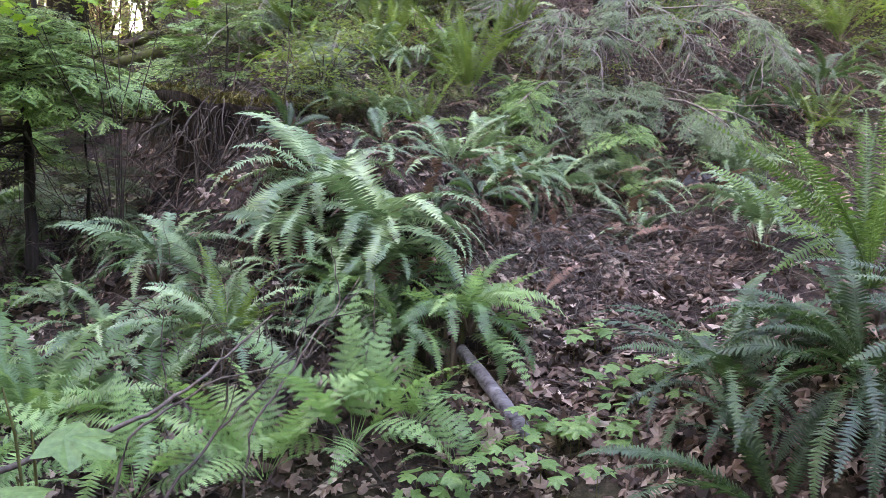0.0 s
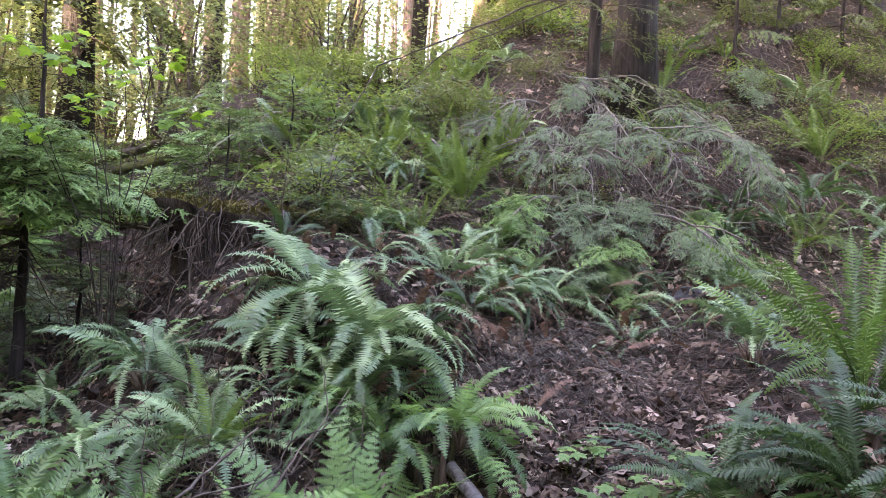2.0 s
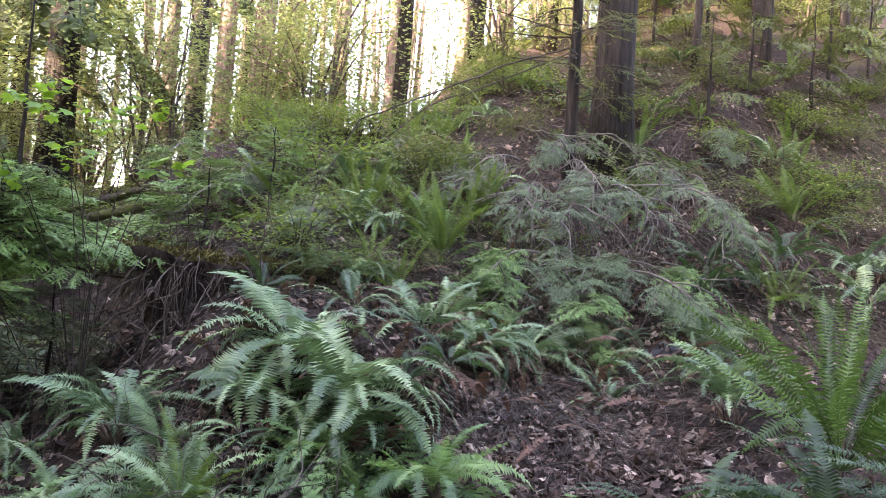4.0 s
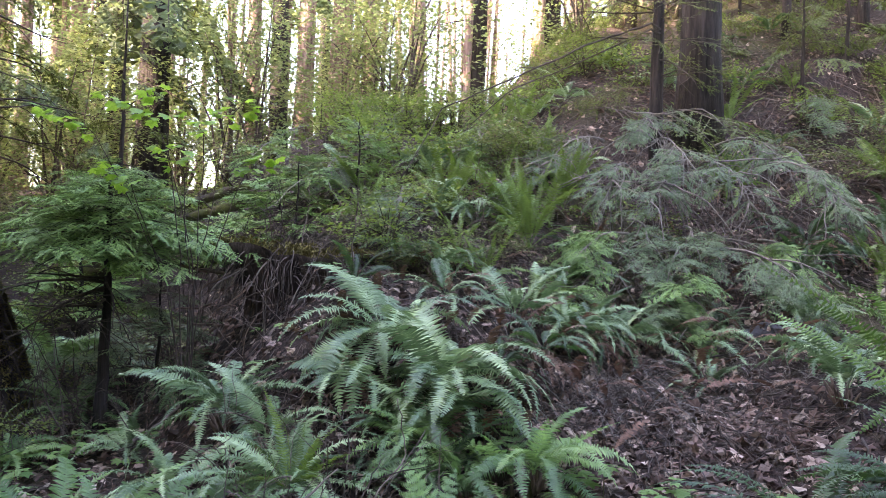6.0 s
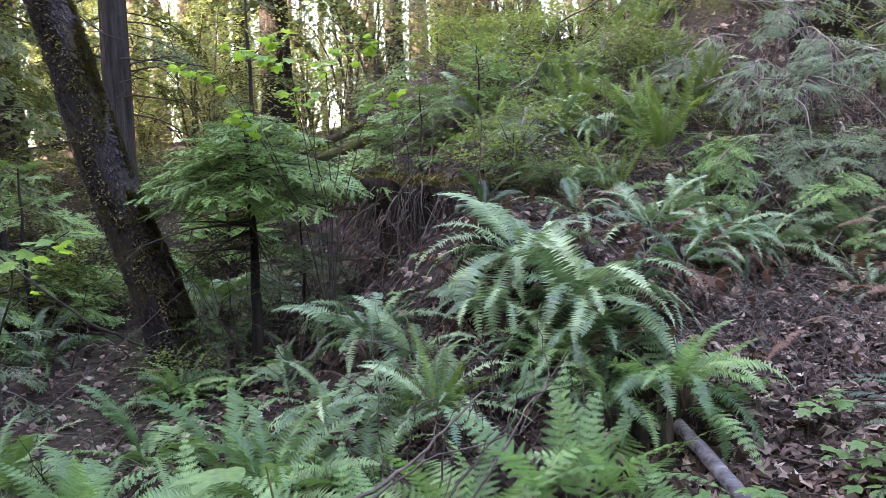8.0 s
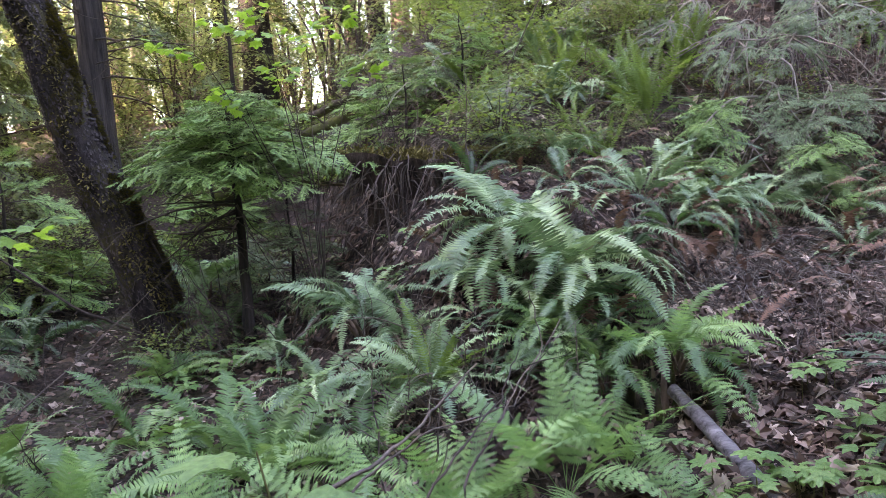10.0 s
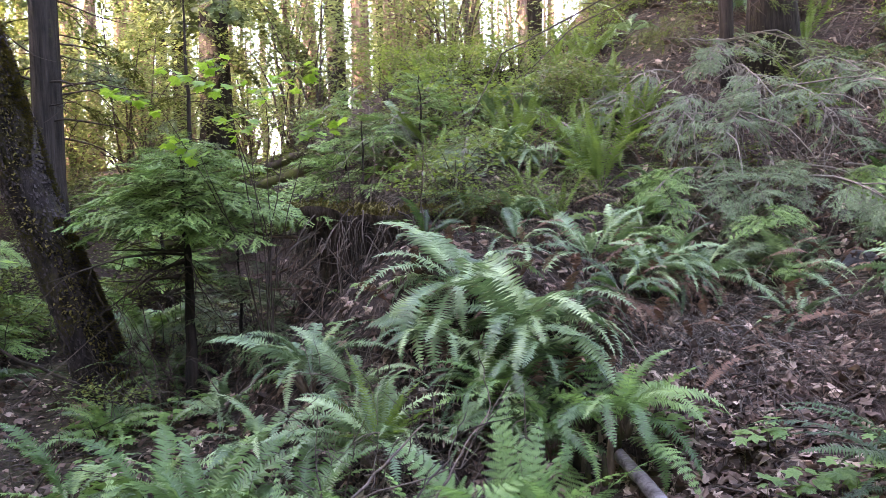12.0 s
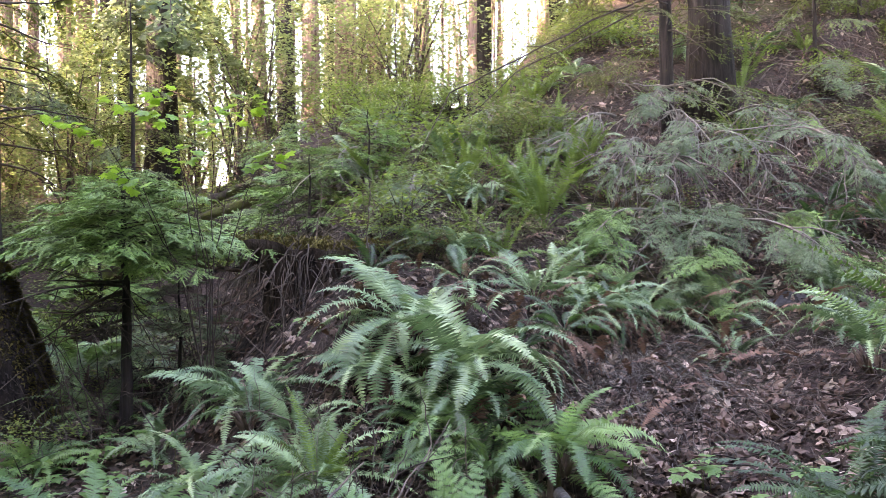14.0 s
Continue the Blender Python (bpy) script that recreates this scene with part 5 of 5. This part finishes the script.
ground_twigs(900, 66, (-0.8, 4, 5.5, 10), "fallen_twigs", "dead sticks strewn over the brow of the slope", TWIG, 0.007)


def thicket(count, seed, box, low, high, name, label, material):
    """A tangle of thin dead twigs that rises from the ground."""
    rng = random.Random(seed)
    s = Shape()
    for _ in range(count):
        x, y = rng.uniform(box[0], box[1]), rng.uniform(box[2], box[3])
        path = wobble(rng, (x, y, relief(x, y) - 0.03), (rng.uniform(-0.7, 0.7), rng.uniform(-0.7, 0.7), 1), rng.uniform(low, high), 8, 0.28, 0.07)
        w = rng.uniform(0.0025, 0.007)
        first = s.tube(path, [w * (1 - 0.8 * i / 8) for i in range(9)], 4)
        for j in (3, 4, 5, 6):
            t = wobble(rng, path[j], (rng.uniform(-1, 1), rng.uniform(-1, 1), rng.uniform(-0.5, 0.6)), rng.uniform(0.1, 0.3), 3, 0.3, 0.05)
            s.tube(t, [w * 0.5, w * 0.4, w * 0.3, w * 0.15], 3, join=first + 4 * j)
    return tagged(new(name, s.mesh(name, material)), label, "twigs", kind="stuff")


thicket(90, 81, (-2.3, -0.2, 5.2, 7.0), 0.6, 1.3, "dead_thicket", "tangle of thin dark dead twigs beside the stump", TWIG_DARK)
thicket(90, 82, (-2.3, 0.2, 5.0, 6.6), 0.4, 1.0, "dead_thicket", "tangle of thin grey dead twigs beside the stump", TWIG)
thicket(120, 83, (0.3, 4.2, 5.6, 8.2), 0.3, 0.9, "dead_thicket", "tangle of thin grey dead twigs on the slope", TWIG)
thicket(90, 84, (-4.5, -1.8, 3.2, 6.5), 0.3, 0.9, "dead_thicket", "tangle of thin dark dead twigs by the leaning trunk", TWIG_DARK)
thicket(60, 85, (-0.6, 0.6, 2.9, 3.9), 0.3, 0.7, "dead_thicket", "dry bent stalks standing among the ferns", TWIG)
thicket(170, 86, (4.2, 9.5, 6.0, 11.5), 0.3, 0.9, "dead_thicket", "tangle of dead twigs on the upper slope", TWIG_DARK)
thicket(90, 87, (4.2, 9.5, 6.0, 11.5), 0.3, 0.9, "dead_thicket", "tangle of pale dead twigs on the upper slope", TWIG)

for k, (x, y, turn) in enumerate(((0.6, 6.6, -100), (1.5, 7.2, -80), (0.1, 7.9, -120), (1.2, 8.3, -60), (2.2, 8.0, -110), (0.4, 9.0, -90), (1.9, 9.2, -130), (5.2, 8.2, -100), (6.2, 9.2, -120), (-0.4, 10.9, -110), (0.3, 11.4, -80), (-0.9, 11.6, -120), (0.9, 10.8, -100))):
    drooping_bough(x, y, height(x, y) + 0.3, turn, 1.0, 700 + k, LACY if k % 2 else LACY_GREY, "broken conifer bough lying over the brush on the slope", 2.0, 2, 10)
dry_strands(700, 75, [(1.5, 3.0, 4.2, 5.2), (1.0, 2.2, 3.9, 4.8)], "dry_grass", "tufts of pale dry grass trailing down the bank", TWIG_PALE)
bush(-2.05, 5.15, LOW[1], 0.55, 40, "small leafy shrub at the foot of the leaning trunk")


lone_twig([(-2.75, 4.3, 0.2), (-2.35, 4.72, 0.55), (-1.85, 5.0, 1.0)], 0.006, 8, TWIG, "thin dead branch leaning against the ferns")
lone_twig([(-2.25, 5.6, 0.35), (-2.7, 5.2, 0.75), (-3.2, 4.9, 1.35), (-3.5, 4.7, 1.75)], 0.012, 9, TWIG_DARK, "dark bowed branch rising from the foot of the trunk")
PALE_TWIG = "thin pale dead branch leaning through the ferns"
lone_twig([(-0.5, 2.2, 0.05), (-0.39, 2.35, 0.56), (-0.18, 2.57, 0.63), (0.18, 2.84, 0.63), (0.41, 3.1, 0.89)], 0.006, 1, TWIG, PALE_TWIG)
lone_twig([(-0.07, 2.4, 0.06), (-0.03, 2.56, 0.45), (0.15, 2.79, 0.65), (0.32, 2.98, 0.81), (0.29, 3.13, 1.01)], 0.006, 2, TWIG, PALE_TWIG)
lone_twig([(-0.72, 1.5, 0.02), (-0.59, 1.78, 0.72), (-0.46, 2.03, 0.68), (-0.32, 2.27, 0.65), (-0.13, 2.63, 0.69), (0.05, 2.88, 0.79)], 0.011, 3, TWIG, "long dead branch lying over the ferns")
lone_twig([(-0.36, 1.9, 0.04), (-0.25, 2.09, 0.48), (-0.06, 2.49, 0.58), (0.13, 2.84, 0.66), (0.22, 2.98, 0.8)], 0.007, 4, TWIG_DARK, "dark thin dead branch bent over the ferns")
lone_twig([(-1.26, 4.86, 0.33), (-1.03, 5.16, 0.5), (-0.79, 5.44, 0.75)], 0.014, 5, TWIG, "bare dead branch lying on the forest floor")
POLE_TWIG = "long dark bare branch reaching out from the slender pole"
lone_twig([(3.6, 8.2, 4.3), (3.37, 7.92, 4.26), (2.54, 7.58, 3.87), (1.63, 7.21, 3.35), (0.93, 6.8, 2.95), (0.54, 6.43, 2.26)], 0.014, 6, TWIG_DARK, POLE_TWIG)
lone_twig([(3.6, 8.2, 4.25), (3.38, 7.94, 4.2), (2.37, 7.58, 3.64), (1.62, 7.14, 3.23), (1.19, 6.78, 2.82)], 0.012, 7, TWIG_DARK, POLE_TWIG)


def maple_seedling(x, y, z, leaves):
    """A thin stem that carries a few broad lobed leaves."""
    top = thing("maple_seedling", pose(x, y, z), "maple seedling with a few large pale green leaves", "plant")
    rng = random.Random(53)
    for dx, dy, h, turn, size in leaves:
        s = Shape()
        tip = Vector((dx, dy, h))
        s.tube([(0, 0, -0.05), Vector((dx * 0.2, dy * 0.2, h * 0.6)), Vector((dx * 0.7, dy * 0.7, h * 0.93)), tip], [0.004, 0.0035, 0.0025, 0.0015], 5)
        stem = part("stem", s.mesh("stem", STEM), top)
        part("leaf", rng.choice(SEED_LEAVES), stem, Matrix.Translation(tip) @ pose(0, 0, 0, rng.uniform(-12, 12), rng.uniform(-4, 10), turn) @ Matrix.Diagonal((size, size, size, 1)))


maple_seedling(-0.3, 1.2, 0.0, ((-0.03, -0.04, 1.165, 200, 0.15), (0.03, -0.12, 1.13, -20, 0.13), (0.02, -0.16, 1.08, -80, 0.12)))
